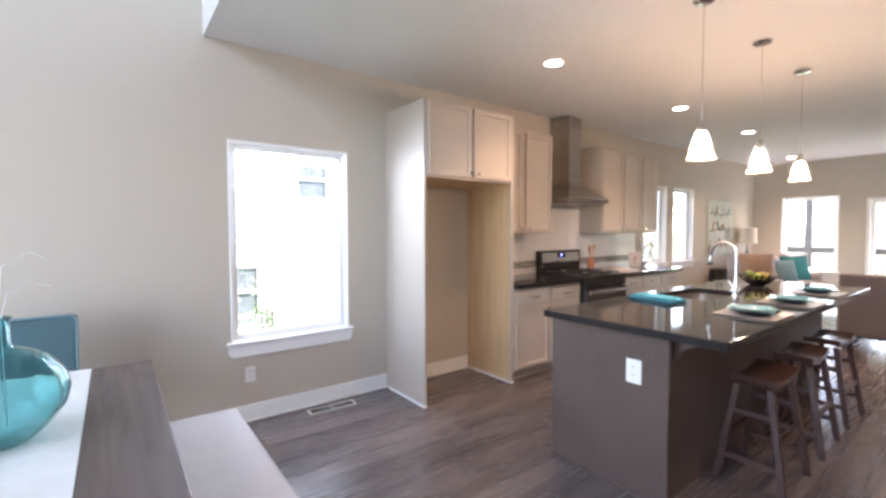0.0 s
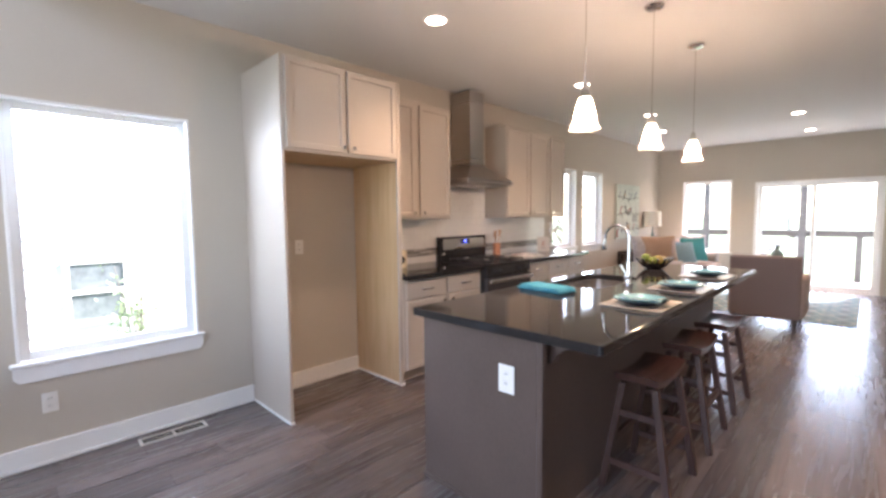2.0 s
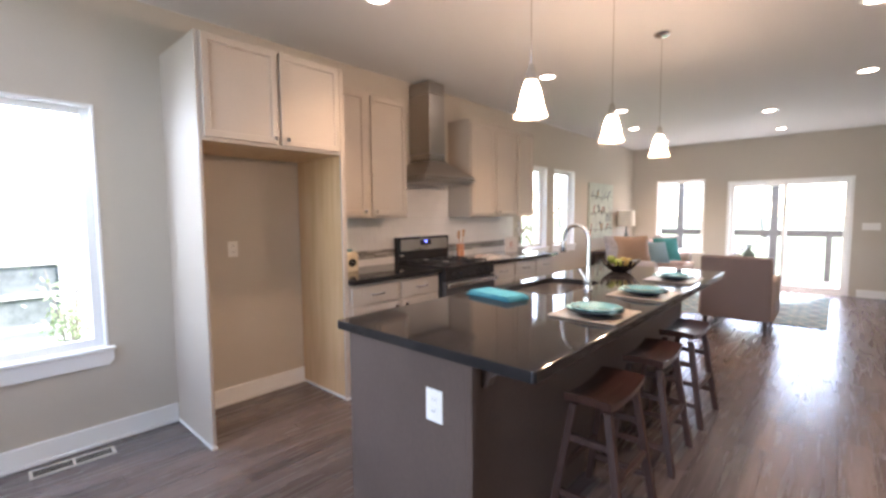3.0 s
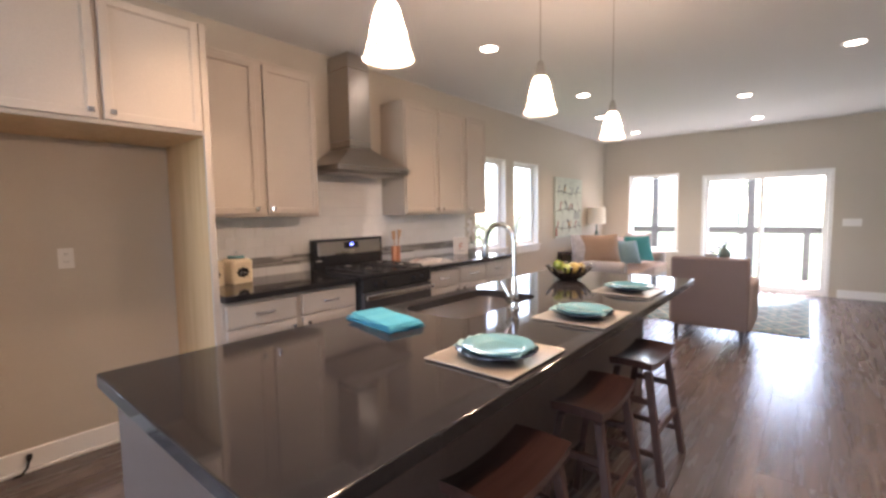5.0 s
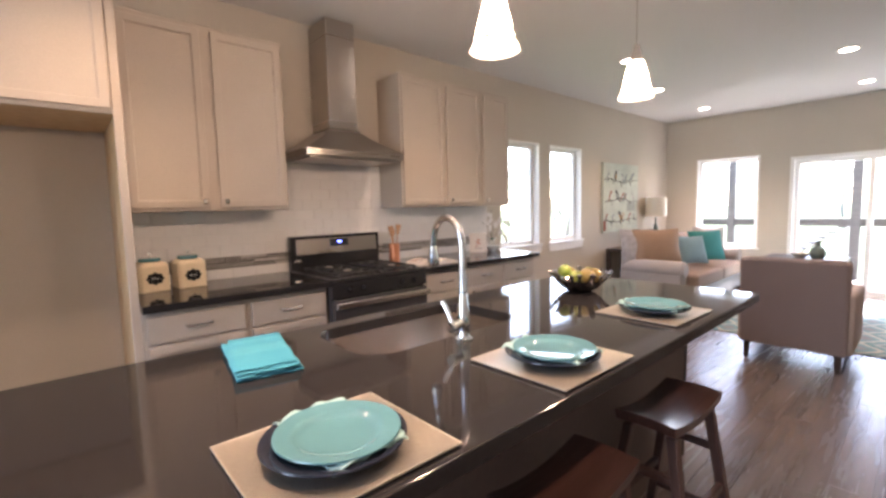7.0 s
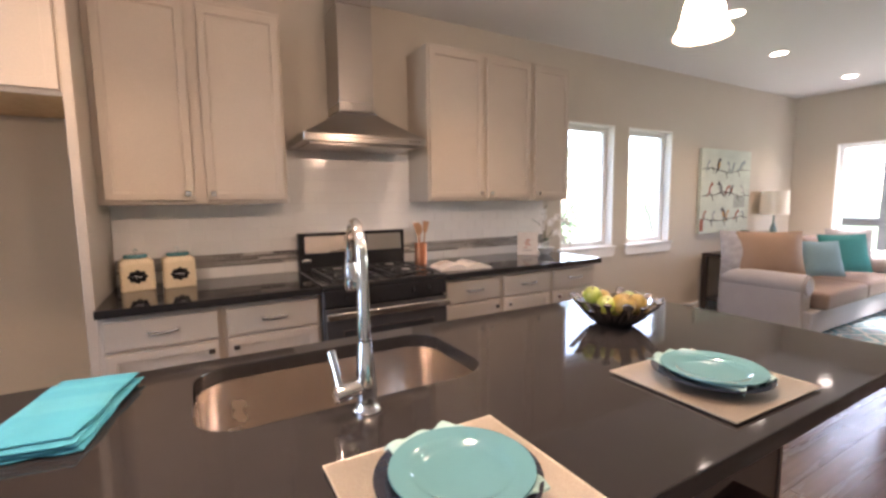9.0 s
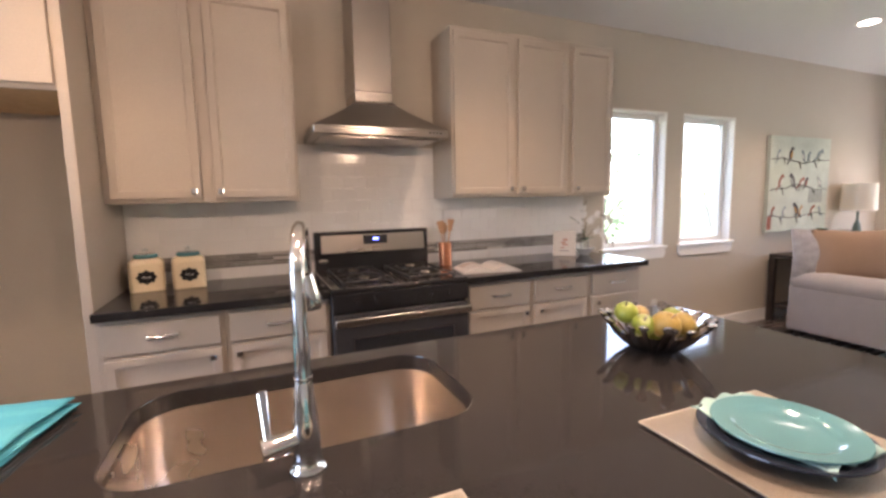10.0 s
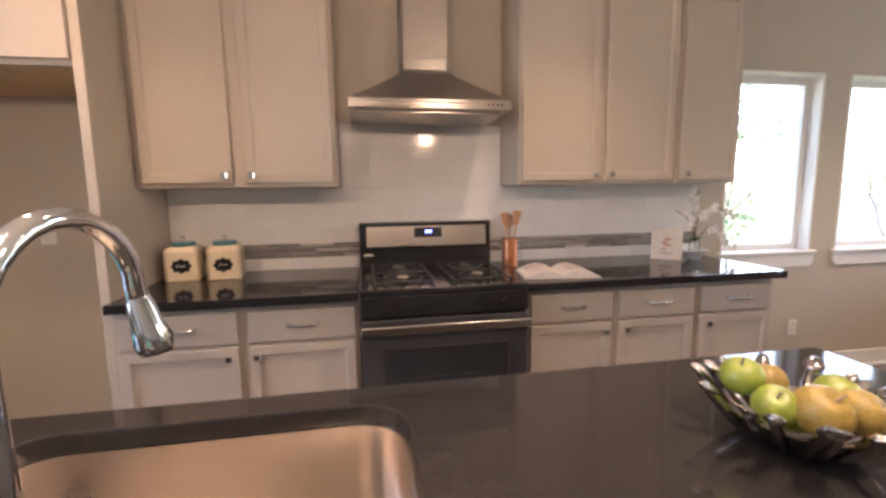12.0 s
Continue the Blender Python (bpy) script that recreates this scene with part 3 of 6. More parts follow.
def fridge_surround():
    c = thing("fridge_surround", (1.945, 3.555, 0), "tall greige panels and over-fridge cabinet round an empty refrigerator bay", "cabinet")
    D = NW - 3.555 - 0.002
    part("side_panel", solid(0, 0.02, 0, D, 0, 2.44, 0.002), CAB, c, "grey painted tall side panel")
    part("side_panel", solid(0.972, 0.984, 0.004, D, 0, 2.44, 0.001), CAB, c, "greige painted tall side panel")
    part("panel_lining", solid(0.956, 0.9715, 0.004, D, 0, 1.830), BIRCH, c, "raw birch inner face")
    part("face_strip", solid(0.948, 0.985, -0.016, 0.0035, 0, 2.44, 0.002), CAB, c)
    part("body", solid(0.021, 0.9555, 0.012, D, 1.845, 2.44, 0.001), CAB, c)
    part("underside", solid(0.021, 0.9555, 0.0125, D, 1.831, 1.8445), BIRCH, c, "raw birch underside")
    part("face_strip", solid(0.021, 0.9475, -0.004, 0.0115, 1.831, 2.44, 0.001), CAB, c)
    for x0, w, kx in ((0.028, 0.446, 0.414), (0.496, 0.444, 0.032)):
        d = part("door", shaker(w, 0.580), CAB, c)
        d.location = (x0, -0.005, 1.852)
        knob(d, kx, -0.02, 0.035)
    part("shoe_strip", solid(-0.012, -0.001, -0.012, D - 0.03, 0, 0.02, 0.004), TRIM, c, "white shoe moulding")
    part("shoe_strip", solid(-0.012, 0.021, -0.0125, -0.001, 0, 0.0195, 0.004), TRIM, c, "white shoe moulding")
    part("shoe_strip", solid(0.944, 0.955, 0.004, D - 0.03, 0, 0.02, 0.004), TRIM, c, "white shoe moulding")
    part("shoe_strip", solid(0.938, 0.987, -0.030, -0.017, 0, 0.02, 0.004), TRIM, c, "white shoe moulding")
    return c


fridge_surround()

for x0, x1, nm in ((2.931, 3.916, "black polished granite worktop between panel and range"), (4.692, 6.112, "black polished granite worktop ending near the windows")):
    one("worktop", solid(x0, x1, 3.475, NW - 0.014, 0.875, 0.914, 0.004, 2), GRANITE, nm, "worktop", "kitchen worktops")


# ---- range and hood ----
def gas_range():
    X, W, F = 3.923, 0.762, 3.46
    r = thing("gas_range", (X, F, 0), "black and stainless freestanding gas range with oven", "range")
    D = NW - F - 0.02
    part("body", solid(0, W, 0.03, D, 0.05, 0.895, 0.003), BLACK, r)
    part("cooktop", solid(-0.002, W + 0.002, 0.0, D - 0.06, 0.896, 0.925, 0.008, 3), BLACK, r, "glossy black cooktop")
    part("control_panel", solid(0, W, -0.004, 0.029, 0.80, 0.895, 0.006, 2), BLACK, r)
    for kx in (0.125, 0.225, 0.545, 0.645):
        k = part("control_knob", rod(rod(bmesh.new(), (0, 0, 0), (0, -0.012, 0), 0.024, 0.024, 20), (0, -0.012, 0), (0, -0.03, 0), 0.019, 0.016, 20), BLACK, r)
        k.location = (kx, -0.004, 0.848)
    door = part("oven_door", solid(0.004, W - 0.004, -0.012, 0.029, 0.22, 0.790, 0.006, 2), DOORGLASS, r, "black glass oven door")
    part("oven_window", solid(0.10, W - 0.10, -0.015, -0.0125, 0.32, 0.66, 0.001), OVENGLASS, door)
    for p0, p1, s0, s1 in ((0.10, W - 0.10, 0.66, 0.664), (0.10, W - 0.10, 0.316, 0.32), (0.096, 0.10, 0.316, 0.664), (W - 0.10, W - 0.096, 0.316, 0.664)):
        part("window_border", solid(p0, p1, -0.0156, -0.0124, s0, s1), NICKEL, door, "thin pale line round the oven window")
    for z in (0.43, 0.52):
        part("oven_rack", solid(0.24, W - 0.24, -0.0158, -0.0152, z, z + 0.004), IRON, door, "rack showing through the glass")
    bar = bmesh.new()
    box(bar, 0.002, W - 0.002, -0.056, -0.036, 0.734, 0.774, 0.007, 3)
    box(bar, 0.03, 0.06, -0.04, -0.012, 0.745, 0.765)
    box(bar, W - 0.06, W - 0.03, -0.04, -0.012, 0.745, 0.765)
    part("door_handle", bar, NICKEL, door, "stainless bar handle")
    part("drawer", solid(0.004, W - 0.004, -0.010, 0.029, 0.06, 0.212, 0.006, 2), BLACK, r)
    back = part("backguard", solid(0.0, W, D - 0.058, D, 0.896, 1.172, 0.006, 2), BLACK, r)
    tilt = pose(0, D - 0.072, 1.035, -7, 0, 0)

    def panel(nm, x0, x1, y0, y1, z0, z1, mat, label="", bev=0.001):
        bm = solid(x0, x1, y0, y1, z0, z1, bev)
        bm.transform(tilt)
        return part(nm, bm, mat, back, label)

    panel("backguard_plate", 0.04, W - 0.03, 0.0, 0.012, 0.0, 0.122, STEEL, "stainless control plate", 0.002)
    panel("display", 0.31, 0.47, -0.0025, -0.0005, 0.05, 0.106, OVENGLASS)
    for i in range(3):
        panel("clock_digit", 0.375 + i * 0.013, 0.384 + i * 0.013, -0.0036, -0.003, 0.075, 0.091, BLUELED, bev=0)
    panel("maker_badge", 0.36, 0.42, -0.0012, -0.0005, 0.022, 0.030, NICKEL, bev=0)
    part("maker_badge", lathe(bmesh.new(), [(0, 0.002), (0.022, 0.0015), (0.024, 0)], 20), NICKEL, back).matrix_local = pose(0.05, D - 0.059, 0.985, 90, 0, 0) @ Matrix.Diagonal((1.3, 0.6, 1, 1))
    for cx in (0.20, W - 0.20):
        for cy in (0.16, 0.43):
            b = part("burner", lathe(bmesh.new(), [(0, 0.022), (0.03, 0.021), (0.036, 0.015), (0.036, 0.009), (0.055, 0.008), (0.058, 0.0)], 24), BLACK, r)
            b.location = (cx, cy, 0.925)
            part("burner_cap", lathe(bmesh.new(), [(0, 0.028), (0.026, 0.027), (0.03, 0.0225)], 20), STEEL, b)
        g = bmesh.new()
        for y in (0.05, 0.295, 0.545):
            box(g, cx - 0.135, cx + 0.135, y - 0.004, y + 0.004, 0.938, 0.948, 0.002)
        for x in (cx - 0.135, cx + 0.135):
            box(g, x - 0.004, x + 0.004, 0.05, 0.545, 0.938, 0.948, 0.002)
        for y in (0.05, 0.545):
            for x in (cx - 0.13, cx + 0.13):
                box(g, x - 0.007, x + 0.007, y - 0.007, y + 0.007, 0.925, 0.939)
        for cy in (0.16, 0.43):
            tube(g, [(cx + 0.092 * math.cos(q * math.pi / 14), cy + 0.092 * math.sin(q * math.pi / 14), 0.944) for q in range(29)], 0.0042, 6)
            for a in range(4):
                ang = a * math.pi / 2
                p = Vector((cx, cy, 0.945))
                d = Vector((math.cos(ang), math.sin(ang), 0))
                rod(g, p + d * 0.03, p + d * (0.13 if a % 2 == 0 else 0.115), 0.0042, 0.0042, 6)
        part("grate", g, IRON, r, "black cast-iron grate")
    return r


gas_range()


def range_hood():
    h = thing("range_hood", (4.285, NW - 0.012, 1.725), "stainless chimney range hood with curved canopy", "range hood")
    w, d = 0.385, 0.48
    part("rim", solid(-w, w, -d, 0, 0.0, 0.047, 0.003), HOODSTEEL, h, "thin stainless rim")
    part("filter", solid(-w + 0.04, w - 0.04, -d + 0.05, -0.05, -0.012, -0.001, 0.002), HOODSTEEL, h)
    bm = bmesh.new()
    rings = []
    n = 10
    for i in range(n + 1):
        s = i / n
        k = (1 - s) ** 1.2
        x = 0.114 + (w - 0.004 - 0.114) * k
        y0 = -(0.282 + (d - 0.004 - 0.282) * k)
        z = 0.0475 + 0.175 * s
        rings.append([bm.verts.new(c) for c in ((-x, -0.001, z), (-x, y0, z), (x, y0, z), (x, -0.001, z))])
    for a, b in zip(rings, rings[1:]):
        for q in range(4):
            bm.faces.new((a[q], a[(q + 1) % 4], b[(q + 1) % 4], b[q]))
    bm.faces.new(rings[0]), bm.faces.new(rings[-1])
    part("canopy", bm, HOODSTEEL, h)
    part("chimney", solid(-0.112, 0.112, -0.278, 0, 0.2235, 0.985, 0.002), HOODSTEEL, h)
    for i in range(4):
        part("button", rod(bmesh.new(), (0.27 + i * 0.022, -d - 0.004, 0.024), (0.27 + i * 0.022, -d + 0.001, 0.024), 0.005, 0.005, 10), BLACK, h)
    return h


range_hood()


# ---- island ----
IX0, IX1, IY0, IY1 = 2.142, 5.14, 1.50, 2.535


def rounded(x0, x1, y0, y1, r, n=6):
    pts = []
    for cx, cy, a in ((x1 - r, y1 - r, 0), (x0 + r, y1 - r, 90), (x0 + r, y0 + r, 180), (x1 - r, y0 + r, 270)):
        pts += [(cx + r * math.cos(radians(a + 90 * i / n)), cy + r * math.sin(radians(a + 90 * i / n))) for i in range(n + 1)]
    return pts


SINK = (3.312, 4.022, 2.05, 2.45)


def island_top():
    bm = bmesh.new()
    loops = []
    for pts in (rounded(IX0, IX1, IY0, IY1, 0.012, 3), rounded(*SINK, 0.10, 8)):
        vs = [bm.verts.new((x, y, 0.914)) for x, y in pts]
        loops += [bm.edges.new((vs[i], vs[(i + 1) % len(vs)])) for i in range(len(vs))]
    bmesh.ops.triangle_fill(bm, edges=loops, use_beauty=True)
    top = bm.faces[:]
    e = bmesh.ops.extrude_face_region(bm, geom=top)
    for v in e["geom"]:
        if isinstance(v, bmesh.types.BMVert):
            v.co.z = 0.875
    edges = [e for e in bm.edges if abs(e.verts[0].co.z - e.verts[1].co.z) < 1e-6 and e.calc_face_angle(0) > 1 and e.verts[0].co.z > 0.9]
    bmesh.ops.bevel(bm, geom=edges, offset=0.004, segments=2, profile=0.6, affect="EDGES")
    ob = one("island_worktop", bm, GRANITE, "long black polished granite island worktop with sink cut-out", "worktop")
    for f in ob.data.polygons:
        f.use_smooth = abs(f.normal.z) < 0.99
    return ob



island_top()


def island_base():
    c = thing("kitchen_island", (2.18, 1.80, 0), "long kitchen island of dark-stained wood panels", "kitchen island")
    L, D = 5.09 - 2.18, 2.49 - 1.80
    part("end_panel", solid(0, 0.02, -0.002, D, 0, 0.874, 0.002), ESPRESSO, c, "dark-stained end panel")
    part("end_panel", solid(L - 0.02, L, -0.002, D, 0, 0.874, 0.002), ESPRESSO, c)
    part("back_panel", solid(0.0205, L - 0.0205, 0.004, 0.022, 0, 0.874), ESPRESSO, c, "dark-stained seating-side panel")
    part("corner_post", solid(-0.004, 0.03, -0.03, -0.0025, 0, 0.874, 0.003), ESPRESSO, c)
    part("kick_strip", solid(-0.014, -0.001, -0.03, D, 0, 0.02, 0.005, 2), ESPRESSO, c)
    for i in range(4):
        w = (L - 0.045) / 4
        p = part("cabinet_door", shaker(w - 0.012, 0.70), ESPRESSO, c)
        p.matrix_local = pose(0.022 + (i + 1) * w - 0.006, D - 0.0205, 0.13, 0, 0, 180)
    part("toe_kick", solid(0.0205, L - 0.0205, D - 0.10, D - 0.08, 0, 0.11), ESPRESSO, c)
    part("deck", solid(0.0205, L - 0.0205, 0.0225, D - 0.022, 0.111, 0.128), ESPRESSO, c)
    for x in (0.10, 1.40, 2.70):
        bm = bmesh.new()
        prof = [(0, 0.745), (0, 0.873), (-0.17, 0.873), (-0.17, 0.855), (-0.12, 0.84), (-0.07, 0.815), (-0.035, 0.785), (-0.02, 0.75)]
        f = bm.faces.new([bm.verts.new((x, y + 0.003, z)) for y, z in prof])
        e = bmesh.ops.extrude_face_region(bm, geom=[f])
        for v in e["geom"]:
            if isinstance(v, bmesh.types.BMVert):
                v.co.x += 0.045
        part("corbel", bm, ESPRESSO, c, "curved dark corbel under the overhang", smooth=False)
    return c


island_base()


def sink():
    s = thing("kitchen_sink", (0, 0, 0), "undermount satin stainless sink bowl", "sink")
    bm = bmesh.new()
    x0, x1, y0, y1 = SINK
    prev = None
    for inset, z, r in ((-0.012, 0.874, 0.11), (0.004, 0.874, 0.10), (0.006, 0.72, 0.10), (0.02, 0.69, 0.09), (0.06, 0.675, 0.07)):
        ring = [bm.verts.new((x, y, z)) for x, y in rounded(x0 + inset, x1 - inset, y0 + inset, y1 - inset, r, 8)]
        if prev:
            for k in range(len(ring)):
                bm.faces.new((prev[k], prev[(k + 1) % len(ring)], ring[(k + 1) % len(ring)], ring[k]))
        prev = ring
    bm.faces.new(prev)
    part("bowl", bm, SINKSTEEL, s)
    part("drain", lathe(bmesh.new(), [(0, 0.003), (0.03, 0.003), (0.042, 0.006), (0.045, 0.0)], 24, ((x0 + x1) / 2, (y0 + y1) / 2, 0.676)), CHROME, s)


sink()


def faucet():
    f = thing("kitchen_faucet", (3.643, 1.994, 0.914), "chrome gooseneck pull-down kitchen faucet with side lever", "faucet")
    part("base", lathe(bmesh.new(), [(0, 0.0), (0.030, 0.0), (0.030, 0.005), (0.026, 0.010), (0.0225, 0.018), (0.0225, 0.040), (0.0235, 0.050), (0.0235, 0.062), (0.0215, 0.085), (0.0175, 0.125), (0.0140, 0.158), (0.0152, 0.160), (0.0152, 0.164), (0.0, 0.164)], 32), CHROME, f)
    pts = [(0, 0, 0.149), (0, 0, 0.30)]
    r = 0.091
    for i in range(15):
        a = math.pi * i / 14
        pts.append((0.016 * (1 - math.cos(a)), r - r * math.cos(a), 0.315 + r * math.sin(a)))
    pts.append((0.032, 2 * r + 0.004, 0.305))
    part("neck", tube(bmesh.new(), pts, [0.0145] + [0.012] * (len(pts) - 1), 16), CHROME, f)
    tip = 2 * r
    head = part("spray_head", tube(bmesh.new(), [(0.032, tip + 0.004, 0.304), (0.034, tip + 0.006, 0.29), (0.037, tip + 0.009, 0.268), (0.041, tip + 0.012, 0.246), (0.043, tip + 0.013, 0.234)], [0.0125, 0.0155, 0.018, 0.0225, 0.020], 18), CHROME, f)
    part("nozzle", rod(bmesh.new(), (0.0435, tip + 0.013, 0.229), (0.043, tip + 0.013, 0.2335), 0.018, 0.018, 18), BLACK, head)
    valve = part("valve", lathe(bmesh.new(), [(0, 0.0), (0.0165, 0.0), (0.0175, 0.03), (0.0190, 0.052), (0.0175, 0.057), (0.0, 0.058)], 24), CHROME, f)
    valve.matrix_local = pose(-0.014, -0.003, 0.058, 0, -94, 8)
    lever = part("lever", tube(bmesh.new(), [(-0.060, -0.010, 0.068), (-0.061, -0.002, 0.084), (-0.063, 0.014, 0.110), (-0.065, 0.028, 0.134), (-0.065, 0.030, 0.137)], [0.0075, 0.0075, 0.0085, 0.0095, 0.006], 12), CHROME, f)


faucet()


# ---- stools ----
def bar_stool():
    s = thing("bar_stool", (0, 0, 0), "dark mahogany saddle-seat wooden counter stool under the overhang", "stool", "counter stools at the island")
    w, d, zt = 0.215, 0.106, 0.614
    bm = bmesh.new()
    nx, ny = 14, 8
    top, bot = {}, {}
    for i in range(nx + 1):
        for j in range(ny + 1):
            x, y = -1 + 2 * i / nx, -1 + 2 * j / ny
            sag = 0.022 * x * x - 0.010 * y * y * (1 - 0.4 * x * x)
            top[i, j] = bm.verts.new((x * w, y * d, zt - 0.018 + sag))
            bot[i, j] = bm.verts.new((x * w * 0.97, y * d * 0.96, zt - 0.052 + sag * 0.8))
    for i in range(nx):
        for j in range(ny):
            bm.faces.new((top[i, j], top[i + 1, j], top[i + 1, j + 1], top[i, j + 1]))
            bm.faces.new((bot[i, j], bot[i, j + 1], bot[i + 1, j + 1], bot[i + 1, j]))
    rim = [(i, 0) for i in range(nx)] + [(nx, j) for j in range(ny)] + [(i, ny) for i in range(nx, 0, -1)] + [(0, j) for j in range(ny, 0, -1)]
    for a, b in zip(rim, rim[1:] + rim[:1]):
        bm.faces.new((top[a], bot[a], bot[b], top[b]))
    part("seat", bm, STOOLW, s, "dark reddish saddle seat")

    def square(p0, p1, t):
        bm = bmesh.new()
        rings = []
        for p in (p0, p1):
            rings.append([bm.verts.new((p[0] + a * t, p[1] + b * t, p[2])) for a, b in ((-1, -1), (1, -1), (1, 1), (-1, 1))])
        for k in range(4):
            bm.faces.new((rings[0][k], rings[0][(k + 1) % 4], rings[1][(k + 1) % 4], rings[1][k]))
        bm.faces.new(rings[0]), bm.faces.new(rings[1])
        bmesh.ops.bevel(bm, geom=bm.edges[:], offset=0.003, segments=1, affect="EDGES")
        return bm

    feet = {}
    for sx in (-1, 1):
        for sy in (-1, 1):
            hi, lo = (sx * 0.165, sy * 0.076, zt - 0.06), (sx * 0.205, sy * 0.160, 0.0)
            feet[sx, sy] = (Vector(hi), Vector(lo))
            part("leg", square(lo, hi, 0.0165), LEGW, s)

    def at(k, z):
        hi, lo = feet[k]
        return lo + (hi - lo) * (z / hi.z)

    def rung(a, b, z, thick=0.011, high=0.016):
        p, q = at(a, z), at(b, z)
        d = (q - p)
        m = Matrix.Translation((p + q) / 2) @ d.to_track_quat("X", "Z").to_matrix().to_4x4()
        bm = solid(-d.length / 2 + 0.012, d.length / 2 - 0.012, -thick, thick, -high, high, 0.003)
        bm.transform(m)
        part("stretcher", bm, LEGW, s)

    rung((-1, -1), (1, -1), 0.25), rung((-1, 1), (1, 1), 0.25)
    for sx in (-1, 1):
        rung((sx, -1), (sx, 1), 0.14)
        rung((sx, -1), (sx, 1), 0.40)
    return s


stool = bar_stool()
stool.matrix_world = pose(2.955, 1.600, 0)
copy_thing(stool, pose(3.645, 1.598, 0, 0, 0, 1))
copy_thing(stool, pose(4.335, 1.594, 0, 0, 0, -1.5))


# ---- recessed lights and pendants ----
def downlight():
    d = thing("recessed_light", (0, 0, CH), "round white recessed ceiling downlight, lit", "ceiling light", "recessed ceiling lights")
    part("trim_ring", lathe(bmesh.new(), [(0.068, -0.001), (0.070, -0.006), (0.088, -0.005), (0.092, -0.001)], 32), PLATEWHITE, d)
    part("diffuser", lathe(bmesh.new(), [(0, -0.004), (0.0675, -0.003)], 28), LED, d)
    lamp = new("downlight_lamp", bpy.data.lights.new("downlight_lamp", "SPOT"))
    lamp.data.energy, lamp.data.spot_size, lamp.data.spot_blend = 9.7, radians(108), 0.9
    lamp.data.color, lamp.data.shadow_soft_size = (1.0, 0.70, 0.45), 0.06
    lamp.parent = d
    lamp.location = (0, 0, -0.02)
    return d


can = downlight()
can.matrix_world = pose(2.84, 3.03, CH)
# the last one, at (3.09, 0.71), is unseen, added to brighten bay and backsplash
for x, y in ((4.985, 3.03), (6.96, 3.03), (8.32, 3.32), (9.995, 3.33), (8.318, 1.583), (10.01, 1.587), (6.94, 0.69), (5.02, 0.71), (3.09, 0.71)):
    copy_thing(can, pose(x, y, CH))


def pendant():
    p = thing("pendant_light", (0, 0, CH), "pendant lamp with a flared pressed-glass shade on a thin rod, lit", "pendant lamp", "pendants over the island")
    part("canopy", lathe(bmesh.new(), [(0, -0.001), (0.06, -0.001), (0.06, -0.012), (0.052, -0.022), (0.012, -0.026), (0.0, -0.026)], 28), CHROME, p)
    part("rod", rod(bmesh.new(), (0, 0, -0.026), (0, 0, -0.69), 0.0028, 0.0028, 8), NICKEL, p)
    part("socket", lathe(bmesh.new(), [(0, -0.685), (0.012, -0.69), (0.020, -0.72), (0.024, -0.768), (0.0, -0.771)], 20), NICKEL, p)
    fl = lambda a, i: 1 + 0.008 * (1 if int(a / (2 * math.pi) * 24) % 2 else -1)
    outer = [(0.018, -0.758), (0.028, -0.761), (0.033, -0.770), (0.0425, -0.805), (0.0530, -0.845), (0.0565, -0.858), (0.0620, -0.879), (0.0640, -0.886), (0.0690, -0.903), (0.0725, -0.910), (0.0765, -0.919)]
    bm = lathe(bmesh.new(), outer + [(r - 0.003, z) for r, z in outer[::-1]], 48, ridge=fl)
    shade = part("shade", bm, PENDGLASS, p, "flared white pressed-glass shade with clear panes")
    shade.data.materials.append(PENDPANE)
    for f in shade.data.polygons:
        c = f.center
        turn = math.atan2(c.y, c.x) / (2 * math.pi) * 12 % 1
        if (-0.903 < c.z < -0.886 or -0.879 < c.z < -0.858) and 0.3 < turn:
            f.material_index = 1
    part("bulb", lathe(bmesh.new(), [(0, -0.772), (0.012, -0.776), (0.013, -0.785), (0.017, -0.793), (0.018, -0.803), (0.013, -0.814), (0, -0.818)], 18), BULB, p)
    lamp = new("pendant_lamp", bpy.data.lights.new("pendant_lamp", "POINT"))
    lamp.data.energy, lamp.data.color, lamp.data.shadow_soft_size = 6.2, (1.0, 0.70, 0.47), 0.03
    lamp.parent = p
    lamp.location = (0, 0, -0.83)
    return p


pend = pendant()
pend.matrix_world = pose(2.755, 1.885, CH)
for x in (3.695, 4.640):
    copy_thing(pend, pose(x, 1.885, CH))


# ---- small fittings ----
def outlet(label, m, w=0.072, h=0.115, switch=False, gang=1):
    """A wall plate whose back lies on y=0, facing -y."""
    o = thing("wall_plate", (0, 0, 0), label, "light switch" if switch else "outlet", "white wall plates")
    part("plate", solid(-w * gang / 2, w * gang / 2, -0.006, -0.0005, -h / 2, h / 2, 0.003, 2), PLATEWHITE, o)
    for g in range(gang):
        cx = (g - (gang - 1) / 2) * w * 0.92
        if switch:
            part("rocker", solid(cx - 0.016, cx + 0.016, -0.009, -0.0065, -0.033, 0.033, 0.001), PLATEWHITE, o)
        else:
            for z in (-0.022, 0.022):
                s = part("socket", solid(cx - 0.017, cx + 0.017, -0.0085, -0.0065, z - 0.015, z + 0.015, 0.001), PLATEWHITE, o)
                # thin black bars on the face, painting the dark of the open slots
                for dx in (-0.006, 0.006):
                    part("slot", solid(cx + dx - 0.0012, cx + dx + 0.0012, -0.0095, -0.009, z - 0.002, z + 0.007), BLACK, s)
    o.matrix_world = m
    return o


